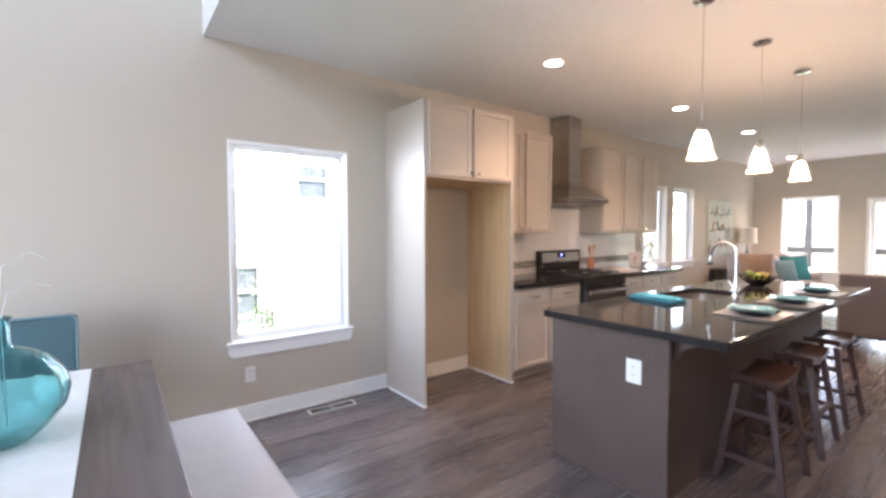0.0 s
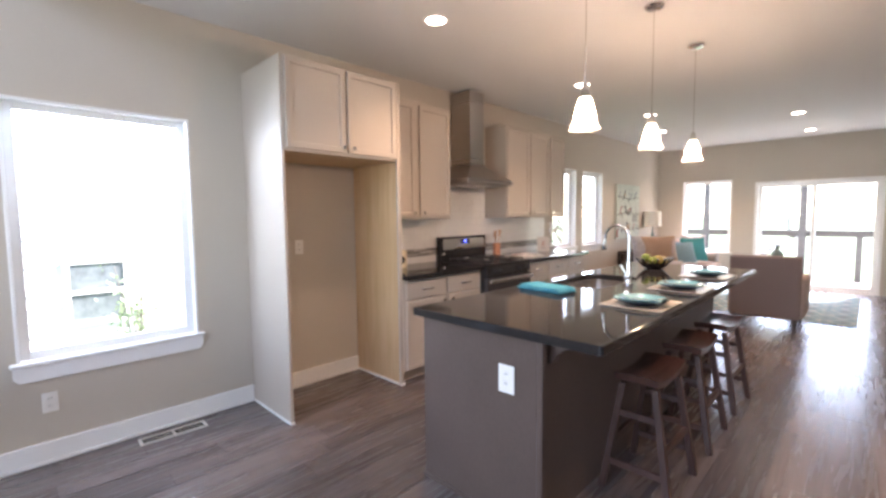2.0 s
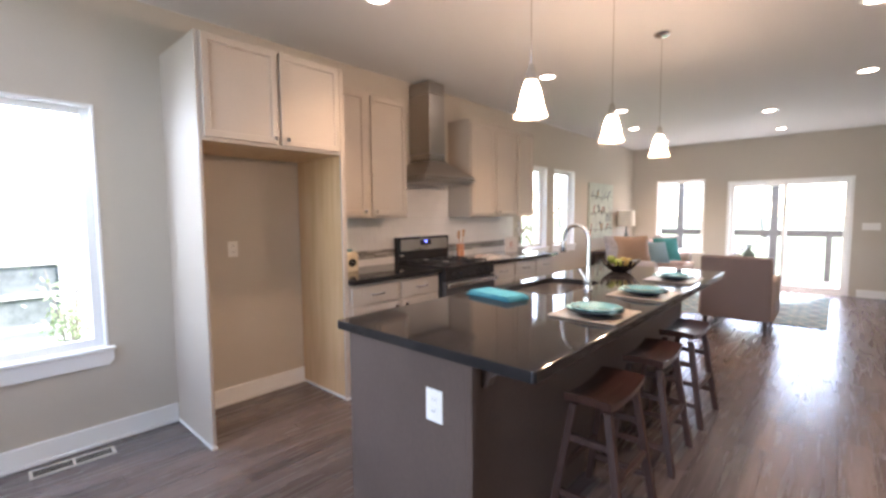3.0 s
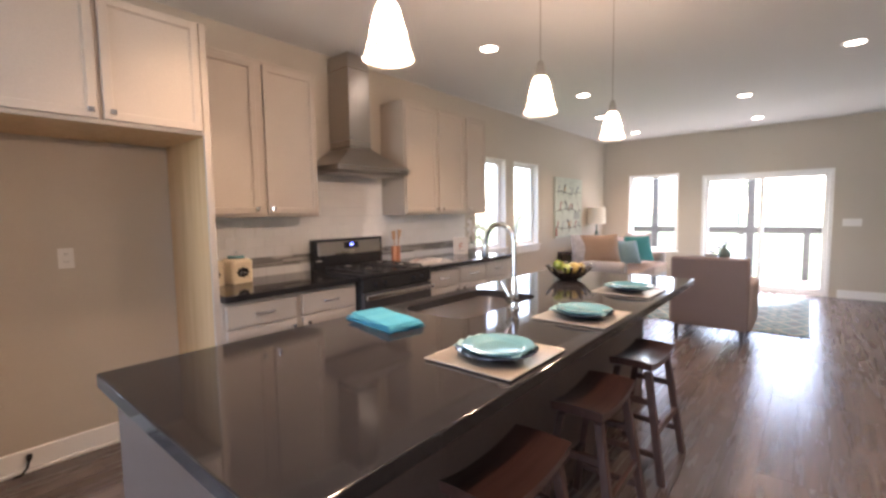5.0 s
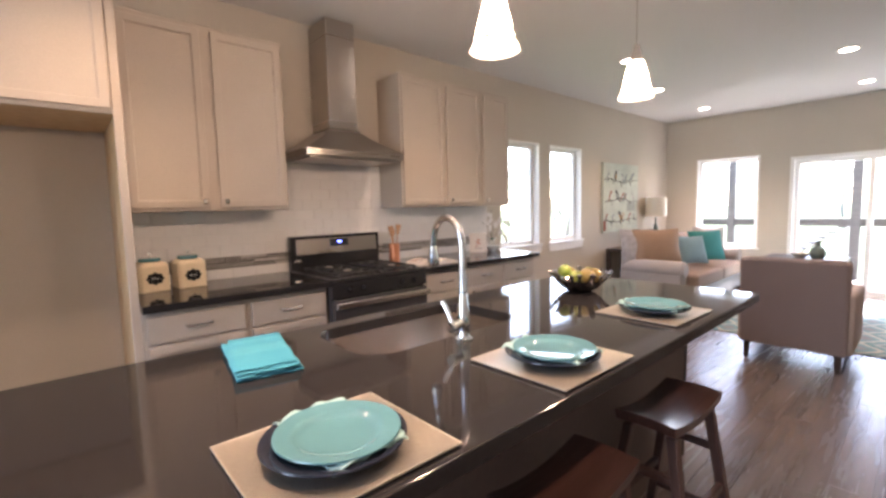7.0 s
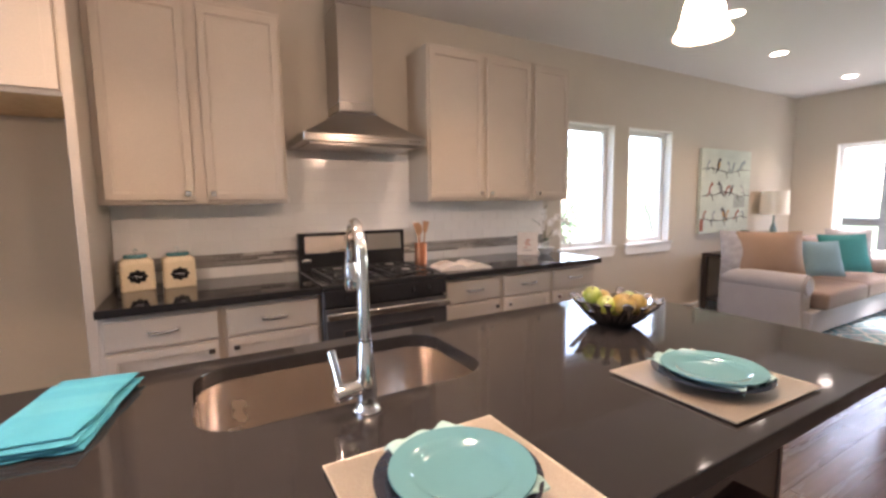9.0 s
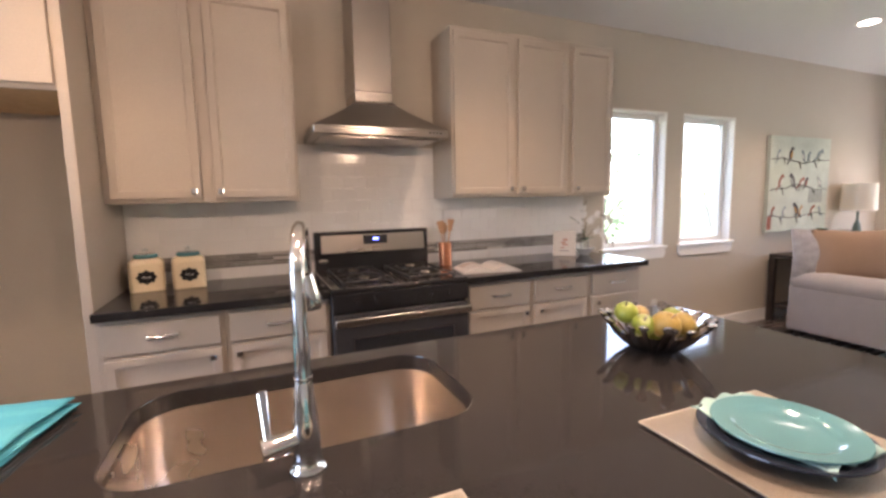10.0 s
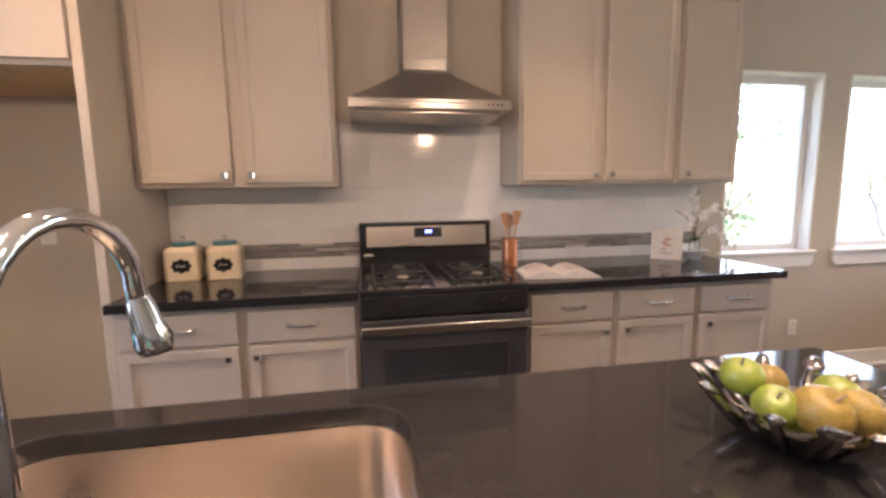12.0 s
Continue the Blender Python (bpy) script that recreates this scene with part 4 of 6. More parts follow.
outlet("white duplex outlet plate under the dining window", pose(0.79, NW, 0.35))
outlet("white outlet plate inside the empty refrigerator bay", pose(2.355, NW, 1.155))
outlet("white outlet plate below the narrow windows", pose(6.97, NW, 0.34))
outlet("white switch plate on the wall beside the patio door", pose(EW, 0.44, 1.155, 0, 0, -90), gang=3, switch=True)
outlet("white outlet plate on the island's dark end panel", pose(2.18, 1.952, 0.667, 0, 0, -90), w=0.085, h=0.128)


def cord_stub():
    """The capped end of a dark cord lying against the baseboard of the empty bay."""
    c = thing("power_cord", (0, 0, 0), "short dark cord with a plug lying by the bay's baseboard", "cord")
    part("cable", tube(bmesh.new(), [(2.06, NW - 0.045, 0.007), (2.09, NW - 0.05, 0.010), (2.115, NW - 0.045, 0.035), (2.125, NW - 0.035, 0.07)], 0.006, 8), BLACK, c)
    part("plug", tube(bmesh.new(), [(2.125, NW - 0.035, 0.069), (2.128, NW - 0.032, 0.085), (2.130, NW - 0.030, 0.105)], [0.010, 0.014, 0.012], 10), BLACK, c)


cord_stub()


def floor_vent():
    v = thing("floor_vent", (1.365, 4.02, 0), "pale metal floor register set in the planks near the wall", "floor vent", rz=-2)
    fr = bmesh.new()
    w, d = 0.19, 0.055
    for x0, x1, y0, y1 in ((-w, w, -d, -d + 0.014), (-w, w, d - 0.014, d), (-w, -w + 0.016, -d + 0.014, d - 0.014), (w - 0.016, w, -d + 0.014, d - 0.014), (-0.006, 0.006, -d + 0.014, d - 0.014)):
        box(fr, x0, x1, y0, y1, 0.0005, 0.006, 0.0015)
    part("frame", fr, VENTMETAL, v, "beige painted metal frame")
    # flat black sheet in place of the shade inside the duct
    part("well", solid(-w + 0.01, w - 0.01, -d + 0.01, d - 0.01, 0.0004, 0.0012), BLACK, v)
    for i in range(7):
        y = -d + 0.02 + i * 0.0118
        part("slat", solid(-w + 0.016, w - 0.016, y - 0.0016, y + 0.0016, 0.0013, 0.0040), NICKEL, v)


floor_vent()


# ---- on the island ----
def plate(r, h, mat, name, loc, label, group):
    t = 0.0045
    under = [(0, 0.0), (r * 0.50, 0.0), (r * 0.53, 0.003), (r * 0.62, 0.0035), (r * 0.70, h * 0.62), (r * 0.80, h * 0.76), (r * 0.985, h), (r, h + t * 0.5)]
    over = [(r * 0.992, h + t), (r * 0.97, h + t * 0.9), (r * 0.80, h * 0.76 + t), (r * 0.72, h * 0.66 + t), (r * 0.685, h * 0.5 + t), (r * 0.63, 0.0045 + t), (r * 0.55, 0.002 + t), (0, 0.0012 + t)]
    return one(name, lathe(bmesh.new(), under + over, 64), mat, label, "plate", group, loc)


def placemat(cx, cy, rz):
    bm = bmesh.new()
    nx, ny = 14, 12
    W, D = 0.345, 0.312
    g = {}
    for i in range(nx + 1):
        for j in range(ny + 1):
            x, y = -1 + 2 * i / nx, -1 + 2 * j / ny
            lift = 0.004 * max(abs(x), abs(y)) ** 8
            for k in (0, 1):
                g[i, j, k] = bm.verts.new((x * W / 2, y * D / 2, 0.0008 + lift + 0.0026 * k))
    for i in range(nx):
        for j in range(ny):
            bm.faces.new((g[i, j, 1], g[i + 1, j, 1], g[i + 1, j + 1, 1], g[i, j + 1, 1]))
            bm.faces.new((g[i, j, 0], g[i, j + 1, 0], g[i + 1, j + 1, 0], g[i + 1, j, 0]))
    for i in range(nx):
        for j in (0, ny):
            bm.faces.new((g[i, j, 0], g[i + 1, j, 0], g[i + 1, j, 1], g[i, j, 1]))
    for j in range(ny):
        for i in (0, nx):
            bm.faces.new((g[i, j, 0], g[i, j + 1, 0], g[i, j + 1, 1], g[i, j, 1]))
    mat = one("placemat", bm, MAT, "champagne metallic woven rectangular placemat on the granite", "placemat", "place settings on the island", (cx, cy, 0.914), rz)
    rim = bmesh.new()
    n = 12
    side = [(-1 + 2 * k / n, -1) for k in range(n)] + [(1, -1 + 2 * k / n) for k in range(n)] + [(1 - 2 * k / n, 1) for k in range(n)] + [(-1, 1 - 2 * k / n) for k in range(n)]
    rings = []
    for q, z in ((1.004, 0.0012), (1.004, 0.0044), (0.986, 0.0040), (0.984, 0.0030)):
        rings.append([rim.verts.new((x * q * W / 2, y * q * D / 2, z + 0.004 * min(1, q) ** 8)) for x, y in side])
    for a, b in zip(rings, rings[1:]):
        for k in range(len(side)):
            rim.faces.new((a[k], a[(k + 1) % len(side)], b[(k + 1) % len(side)], b[k]))
    part("bound_edge", rim, MATEDGE, mat, "pale bound edge")
    return mat


def napkin(cx, cy, rz, seed):
    """A folded napkin lying across the dark plate, its two ends spilling over the rim in soft folds."""
    bm = bmesh.new()
    nx, ny = 30, 16
    W, D = 0.238, 0.152
    g = {}
    for i in range(nx + 1):
        for j in range(ny + 1):
            x, y = -1 + 2 * i / nx, -1 + 2 * j / ny
            px, py = x * W / 2, y * D / 2 * (1 + 0.10 * noise.noise(Vector((x * 2, seed, 1))))
            r = math.hypot(px, py)
            base = 0.0105 + 0.0145 * min(1, max(0, (r - 0.070) / 0.050)) ** 0.8
            droop = 0.030 * max(0, r - 0.128) / 0.05
            n = 0.010 * max(0, abs(x) - 0.62) * (1 + math.sin(9 * y + 4 * x + seed)) + 0.0015 * noise.noise(Vector((x * 6, y * 6, seed)))
            for k in (0, 1):
                g[i, j, k] = bm.verts.new((px + 0.008 * noise.noise(Vector((y * 2.5, seed, x))), py, base - droop + n + 0.0035 * k))
    for i in range(nx):
        for j in range(ny):
            bm.faces.new((g[i, j, 1], g[i + 1, j, 1], g[i + 1, j + 1, 1], g[i, j + 1, 1]))
            bm.faces.new((g[i, j, 0], g[i, j + 1, 0], g[i + 1, j + 1, 0], g[i + 1, j, 0]))
    for i in range(nx):
        for j in (0, ny):
            bm.faces.new((g[i, j, 0], g[i + 1, j, 0], g[i + 1, j, 1], g[i, j, 1]))
    for j in range(ny):
        for i in (0, nx):
            bm.faces.new((g[i, j, 0], g[i, j + 1, 0], g[i, j + 1, 1], g[i, j, 1]))
    return one("napkin", bm, PALEAQUA, "pale aqua folded linen napkin tucked between two plates", "napkin", "place settings on the island", (cx + 0.012, cy + 0.010, 0.9165), rz)


for i, (cx, cy) in enumerate(((3.003, 1.678), (3.678, 1.670), (4.426, 1.700))):
    placemat(cx, cy, (0, 0, -1.5)[i])
    plate(0.133, 0.022, NAVY, "charger_plate", (cx, cy, 0.919), "dark navy glazed charger plate on a placemat", "place settings on the island")
    napkin(cx, cy, (92, 95, 88)[i], i * 3.1)
    plate(0.116, 0.016, TEAL, "dinner_plate", (cx + 0.006, cy - 0.002, 0.934), "teal glazed dinner plate on a folded napkin", "place settings on the island")


def towel():
    """A towel folded in four: each layer is a soft, slightly skewed slab with rounded, uneven edges."""
    t = thing("dish_towel", (3.078, 2.292, 0.914), "folded bright aqua striped cotton dish towel", "towel", rz=-9)
    z0 = 0.0004
    for k in range(4):
        bm = bmesh.new()
        nx, ny, nr = 18, 26, 5
        W, D, th = 0.172 - 0.004 * k, 0.352 - 0.008 * k, (0.0085, 0.0075, 0.0075, 0.009)[k]
        rows = []
        for i in range(nx + 1):
            for j in range(ny + 1):
                x, y = -1 + 2 * i / nx, -1 + 2 * j / ny
                ex = W / 2 + 0.005 * noise.noise(Vector((y * 2.2, k * 3.1, 1 if x > 0 else 7)))
                ey = D / 2 + 0.006 * noise.noise(Vector((x * 2.2, k * 2.3, 3 if y > 0 else 9)))
                px, py = x * ex + 0.006 * math.sin(k * 2.1) + 0.010 * y * (k % 2), y * ey + 0.005 * math.cos(k * 1.7)
                edge = max(0.0, 1 - max(abs(x), abs(y)) ** 14)
                sag = 0.0035 * noise.noise(Vector((x * 1.6 + k, y * 1.6, 5))) * (k / 3) + 0.0016 * noise.noise(Vector((x * 6, y * 6, k)))
                mid = z0 + th / 2 + sag * edge
                rows.append((px, py, mid + th / 2 * (0.25 + 0.75 * edge ** 0.5), mid - th / 2 * (0.25 + 0.75 * edge ** 0.5)))
        up = [bm.verts.new((p[0], p[1], p[2])) for p in rows]
        dn = [bm.verts.new((p[0], p[1], max(0.0004, p[3]))) for p in rows]
        at = lambda i, j: i * (ny + 1) + j
        for i in range(nx):
            for j in range(ny):
                bm.faces.new((up[at(i, j)], up[at(i + 1, j)], up[at(i + 1, j + 1)], up[at(i, j + 1)]))
                bm.faces.new((dn[at(i, j)], dn[at(i, j + 1)], dn[at(i + 1, j + 1)], dn[at(i + 1, j)]))
        rim = [(i, 0) for i in range(nx)] + [(nx, j) for j in range(ny)] + [(i, ny) for i in range(nx, 0, -1)] + [(0, j) for j in range(ny, 0, -1)]
        for p, q in zip(rim, rim[1:] + rim[:1]):
            bm.faces.new((up[at(*p)], dn[at(*p)], dn[at(*q)], up[at(*q)]))
        fold = part("fold", bm, AQUACLOTH, t)
        fold.data.materials.append(AQUASTRIPE)
        for f in fold.data.polygons:
            if -0.03 < f.center.y < 0.045 or 0.095 < f.center.y < 0.115:
                f.material_index = 1
        z0 += th


towel()


def fruit_bowl():
    b = thing("fruit_bowl", (4.652, 2.168, 0.914), "silver sculptural bowl with knobbly branching rim, holding fruit", "bowl")
    shell = [(0, 0.002), (0.055, 0.002), (0.062, 0.006), (0.085, 0.022), (0.108, 0.045), (0.122, 0.066), (0.119, 0.066), (0.104, 0.049), (0.081, 0.027), (0.058, 0.012), (0, 0.010)]
    part("shell", lathe(bmesh.new(), [(r * 0.9, z * 0.9) for r, z in shell], 40), BOWL, b)
    rng = random.Random(7)
    for i in range(19):
        a = 2 * math.pi * i / 19 + rng.uniform(-0.06, 0.06)
        k = rng.uniform(0.9, 1.08)
        prof = [(0.060, 0.010), (0.088, 0.026), (0.112, 0.048), (0.132, 0.070), (0.148 * k, 0.088 * k), (0.156 * k, 0.101 * k)]
        sw = rng.uniform(-0.12, 0.12)
        pts = [(0.9 * r * math.cos(a + sw * j / 5), 0.9 * r * math.sin(a + sw * j / 5), 0.9 * z) for j, (r, z) in enumerate(prof)]
        bm = tube(bmesh.new(), pts, [0.008, 0.009, 0.0095, 0.009, 0.008, 0.009], 8)
        bmesh.ops.create_icosphere(bm, subdivisions=2, radius=0.0115, matrix=Matrix.Translation(pts[-1]) @ Matrix.Rotation(a, 4, "Z") @ Matrix.Rotation(rng.uniform(-0.9, -0.3), 4, "Y") @ Matrix.Diagonal((rng.uniform(1.3, 1.9), rng.uniform(0.9, 1.5), 0.62, 1)))
        part("rim_branch", bm, BOWL, b)


fruit_bowl()


def fruit(name, loc, r, mat, label, tall=0.92, lean=(0, 0)):
    r *= 0.92
    f = thing(name, (4.652 + loc[0] * 0.9, 2.168 + loc[1] * 0.9, 0.914 + loc[2] * 0.9), label, "fruit", "fruit in the bowl")
    n = 14
    prof = [(0, -0.82 * tall)]
    for i in range(1, n):
        a = math.pi * i / n
        q = math.sin(a) * (1 + 0.05 * math.cos(a))
        z = -math.cos(a) * tall
        z += (-0.20 * math.exp(-(q / 0.28) ** 2) if i > n / 2 else 0.12 * math.exp(-(q / 0.25) ** 2))
        prof.append((q, z))
    prof.append((0, 0.74 * tall))
    body = part("flesh", lathe(bmesh.new(), [(q * r, z * r) for q, z in prof], 24), mat, f)
    stem = part("stem", tube(bmesh.new(), [(0, 0, 0.72 * r * tall), (0.002, 0, 0.95 * r), (0.006, 0, 1.12 * r)], [0.002, 0.0016, 0.0022], 6), BARK, f)
    f.matrix_world = f.matrix_world @ pose(0, 0, 0, lean[0], lean[1], 0)


fruit("apple", (-0.072, 0.052, 0.118), 0.037, APPLE, "bright green apple on top of the bowl", lean=(15, -20))
fruit("apple", (-0.070, -0.018, 0.092), 0.036, APPLE, "bright green apple in the silver bowl", lean=(30, -30))
fruit("apple", (0.082, -0.005, 0.093), 0.037, APPLE, "green apple in the silver bowl", lean=(10, 25))
fruit("pear", (-0.005, 0.062, 0.098), 0.036, PEAR, "golden round pear in the silver bowl", lean=(-20, 10))
fruit("pear", (-0.018, -0.058, 0.095), 0.045, PEAR, "large golden-brown round pear in the bowl", lean=(35, 0))
fruit("pear", (0.052, -0.068, 0.092), 0.038, PEAR, "golden yellow round pear in the bowl", lean=(40, 30))
fruit("apple", (0.0, 0.005, 0.056), 0.036, APPLE, "green apple underneath the other fruit")


# ---- on the kitchen worktops ----
def canister(x, y, rz):
    c = thing("canister", (x, y, 0.914), "cream ceramic canister with teal lid and dark oval label", "canister", "canisters beside the fridge panel", rz)
    w = 0.079
    bm = bmesh.new()
    prev = None
    for k, z in ((0.96, 0.0), (1.0, 0.006), (1.0, 0.145), (0.96, 0.158), (0.80, 0.168), (0.68, 0.172)):
        ring = [bm.verts.new((a, b, z)) for a, b in rounded(-w * k, w * k, -w * k, w * k, 0.019 * k, 4)]
        if prev:
            for i in range(len(ring)):
                bm.faces.new((prev[i], prev[(i + 1) % len(ring)], ring[(i + 1) % len(ring)], ring[i]))
        else:
            bm.faces.new(ring)
        prev = ring
    bm.faces.new(prev)
    body = part("body", bm, CREAM, c)
    lid = part("lid", lathe(bmesh.new(), [(0, 0.172), (0.052, 0.172), (0.057, 0.176), (0.057, 0.187), (0.050, 0.194), (0, 0.196)], 32), TEAL, c, "teal ceramic lid")
    part("lid_knob", lathe(bmesh.new(), [(0.007, 0.1955), (0.007, 0.203), (0.014, 0.209), (0.014, 0.217), (0.0, 0.223)], 20), CLEAR, lid)
    oval = bmesh.new()
    pts = [((0.043 + 0.0035 * math.cos(8 * a)) * math.cos(a), (0.034 + 0.0035 * math.cos(8 * a)) * math.sin(a)) for a in (2 * math.pi * i / 64 for i in range(64))]
    f = oval.faces.new([oval.verts.new((p, -w - 0.0005, 0.078 + q)) for p, q in pts])
    e = bmesh.ops.extrude_face_region(oval, geom=[f])
    for v in e["geom"]:
        if isinstance(v, bmesh.types.BMVert):
            v.co.y -= 0.002
    lab = part("label_plate", oval, BLACK, body, "dark scalloped oval label")
    sc = tube(bmesh.new(), [(-0.02, -w - 0.0026, 0.074), (-0.012, -w - 0.0026, 0.086), (-0.006, -w - 0.0026, 0.074), (0.002, -w - 0.0026, 0.081), (0.009, -w - 0.0026, 0.075), (0.02, -w - 0.0026, 0.08)], 0.0012, 6)
    part("script_line", sc, PLATEWHITE, c)


canister(3.046, 4.0, 8)
canister(3.243, 4.0, 6)


def utensil_crock():
    c = thing("utensil_crock", (4.775, 3.985, 0.914), "copper utensil crock holding wooden spoons", "utensil crock")
    part("crock", lathe(bmesh.new(), [(0, 0), (0.042, 0), (0.044, 0.004), (0.044, 0.15), (0.046, 0.153), (0.0445, 0.156), (0.041, 0.153), (0.041, 0.01), (0, 0.01)], 32), COPPER, c)
    for i, (a, lean, h) in enumerate(((200, 0.022, 0.245), (330, 0.022, 0.255), (80, 0.014, 0.235))):
        dx, dy = math.cos(radians(a)), math.sin(radians(a))
        bm = tube(bmesh.new(), [(dx * 0.008, dy * 0.008, 0.014), (dx * lean, dy * lean, 0.15), (dx * (lean + 0.012), dy * (lean + 0.012), h)], [0.005, 0.005, 0.006], 8)
        top = Matrix.Translation((dx * (lean + 0.015), dy * (lean + 0.015), h + 0.02))
        if i == 2:
            bmesh.ops.create_icosphere(bm, subdivisions=2, radius=1, matrix=top @ Matrix.Diagonal((0.027, 0.009, 0.042, 1)))
        else:
            blade = solid(-1, 1, -1, 1, -1, 1, 0.25, 2)
            for v in blade.verts:
                v.co.x *= 0.72 + 0.28 * v.co.z
            blade.transform(top @ Matrix.Rotation(0.15 * dx, 4, "Y") @ Matrix.Diagonal((0.027, 0.004, 0.042, 1)))
            me = bpy.data.meshes.new("blade")
            blade.to_mesh(me)
            blade.free()
            bm.from_mesh(me)
        part("wooden_spoon", bm, SPOON, c)


utensil_crock()


def page_height(u):
    """Height of an open page, from the gutter (0) to its outer edge (1)."""
    return 0.016 + 0.030 * math.sin(math.pi * min(1.0, u / 0.62) * 0.5) * (1 - u) ** 0.75 * 1.75 - 0.008 * u


def open_book():
    b = thing("open_book", (4.915, 3.66, 0.914), "open cookbook with cream pages lying on the granite", "book", rz=-9)
    part("cover", solid(-0.19, 0.19, -0.125, 0.125, 0.0006, 0.004, 0.001), PRINT, b)
    for sx in (-1, 1):
        bm = bmesh.new()
        n = 14
        g = {}
        for i in range(n + 1):
            u = i / n
            z = page_height(u)
            for j, y in enumerate((-0.12, 0.12)):
                g[i, j, 1] = bm.verts.new((sx * u * 0.184, y, z))
                g[i, j, 0] = bm.verts.new((sx * u * 0.184, y, 0.0045))
        for i in range(n):
            bm.faces.new((g[i, 0, 1], g[i + 1, 0, 1], g[i + 1, 1, 1], g[i, 1, 1]))
            bm.faces.new((g[i, 0, 0], g[i, 1, 0], g[i + 1, 1, 0], g[i + 1, 0, 0]))
            for j in (0, 1):
                bm.faces.new((g[i, j, 0], g[i + 1, j, 0], g[i + 1, j, 1], g[i, j, 1]))
        bm.faces.new((g[n, 0, 0], g[n, 1, 0], g[n, 1, 1], g[n, 0, 1]))
        page = part("page_block", bm, PAPER, b)
        for i in range(9):
            y = 0.092 - i * 0.022
            if sx < 0 and i < 4:
                continue
            ln = bmesh.new()
            us = [0.22 + 0.62 * k / 6 * (0.7 if i % 3 == 2 else 1) for k in range(7)]
            rows = [[ln.verts.new((sx * u * 0.184, y + q, page_height(u) + 0.0006)) for q in (0, 0.008)] for u in us]
            for p, q in zip(rows, rows[1:]):
                ln.faces.new((p[0], p[1], q[1], q[0]))
            part("text_bar", ln, PRINT, page)
        if sx < 0:
            ph = bmesh.new()
            us = [0.18 + 0.68 * k / 8 for k in range(9)]
            rows = [[ph.verts.new((sx * u * 0.184, y, page_height(u) + 0.0006)) for y in (0.012, 0.10)] for u in us]
            for p, q in zip(rows, rows[1:]):
                ph.faces.new((p[0], p[1], q[1], q[0]))
            part("picture_block", ph, TANPRINT, page, "printed pale tan photograph")
    return b


open_book()


def card_stand():
    c = thing("picture_card", (5.755, 3.945, 0.914), "small white picture card with a reddish drawing leaning on a stand", "picture", rz=-40)
    m = pose(0, 0, 0.001, -9, 0, 0)
    bm = solid(-0.085, 0.085, -0.004, 0.004, 0, 0.195, 0.001)
    bm.transform(m)
    card = part("card", bm, PAPER, c)
    art = bmesh.new()
    for x0, x1, z0, z1 in ((-0.012, 0.022, 0.118, 0.132), (-0.026, 0.008, 0.098, 0.110), (-0.018, 0.026, 0.082, 0.092), (-0.03, 0.0, 0.06, 0.068)):
        box(art, x0, x1, -0.0052, -0.0045, z0, z1)
    art.transform(m)
    part("drawing", art, REDPRINT, card)
    ln = solid(-0.038, 0.036, -0.0052, -0.0045, 0.036, 0.044)
    ln.transform(m)
    part("caption_bar", ln, PRINT, card)
    bk = solid(-0.01, 0.01, 0.0, 0.004, 0, 0.12)
    bk.transform(pose(0, 0.058, 0.0015, 14, 0, 0))
    part("easel_leg", bk, PAPER, c)


card_stand()


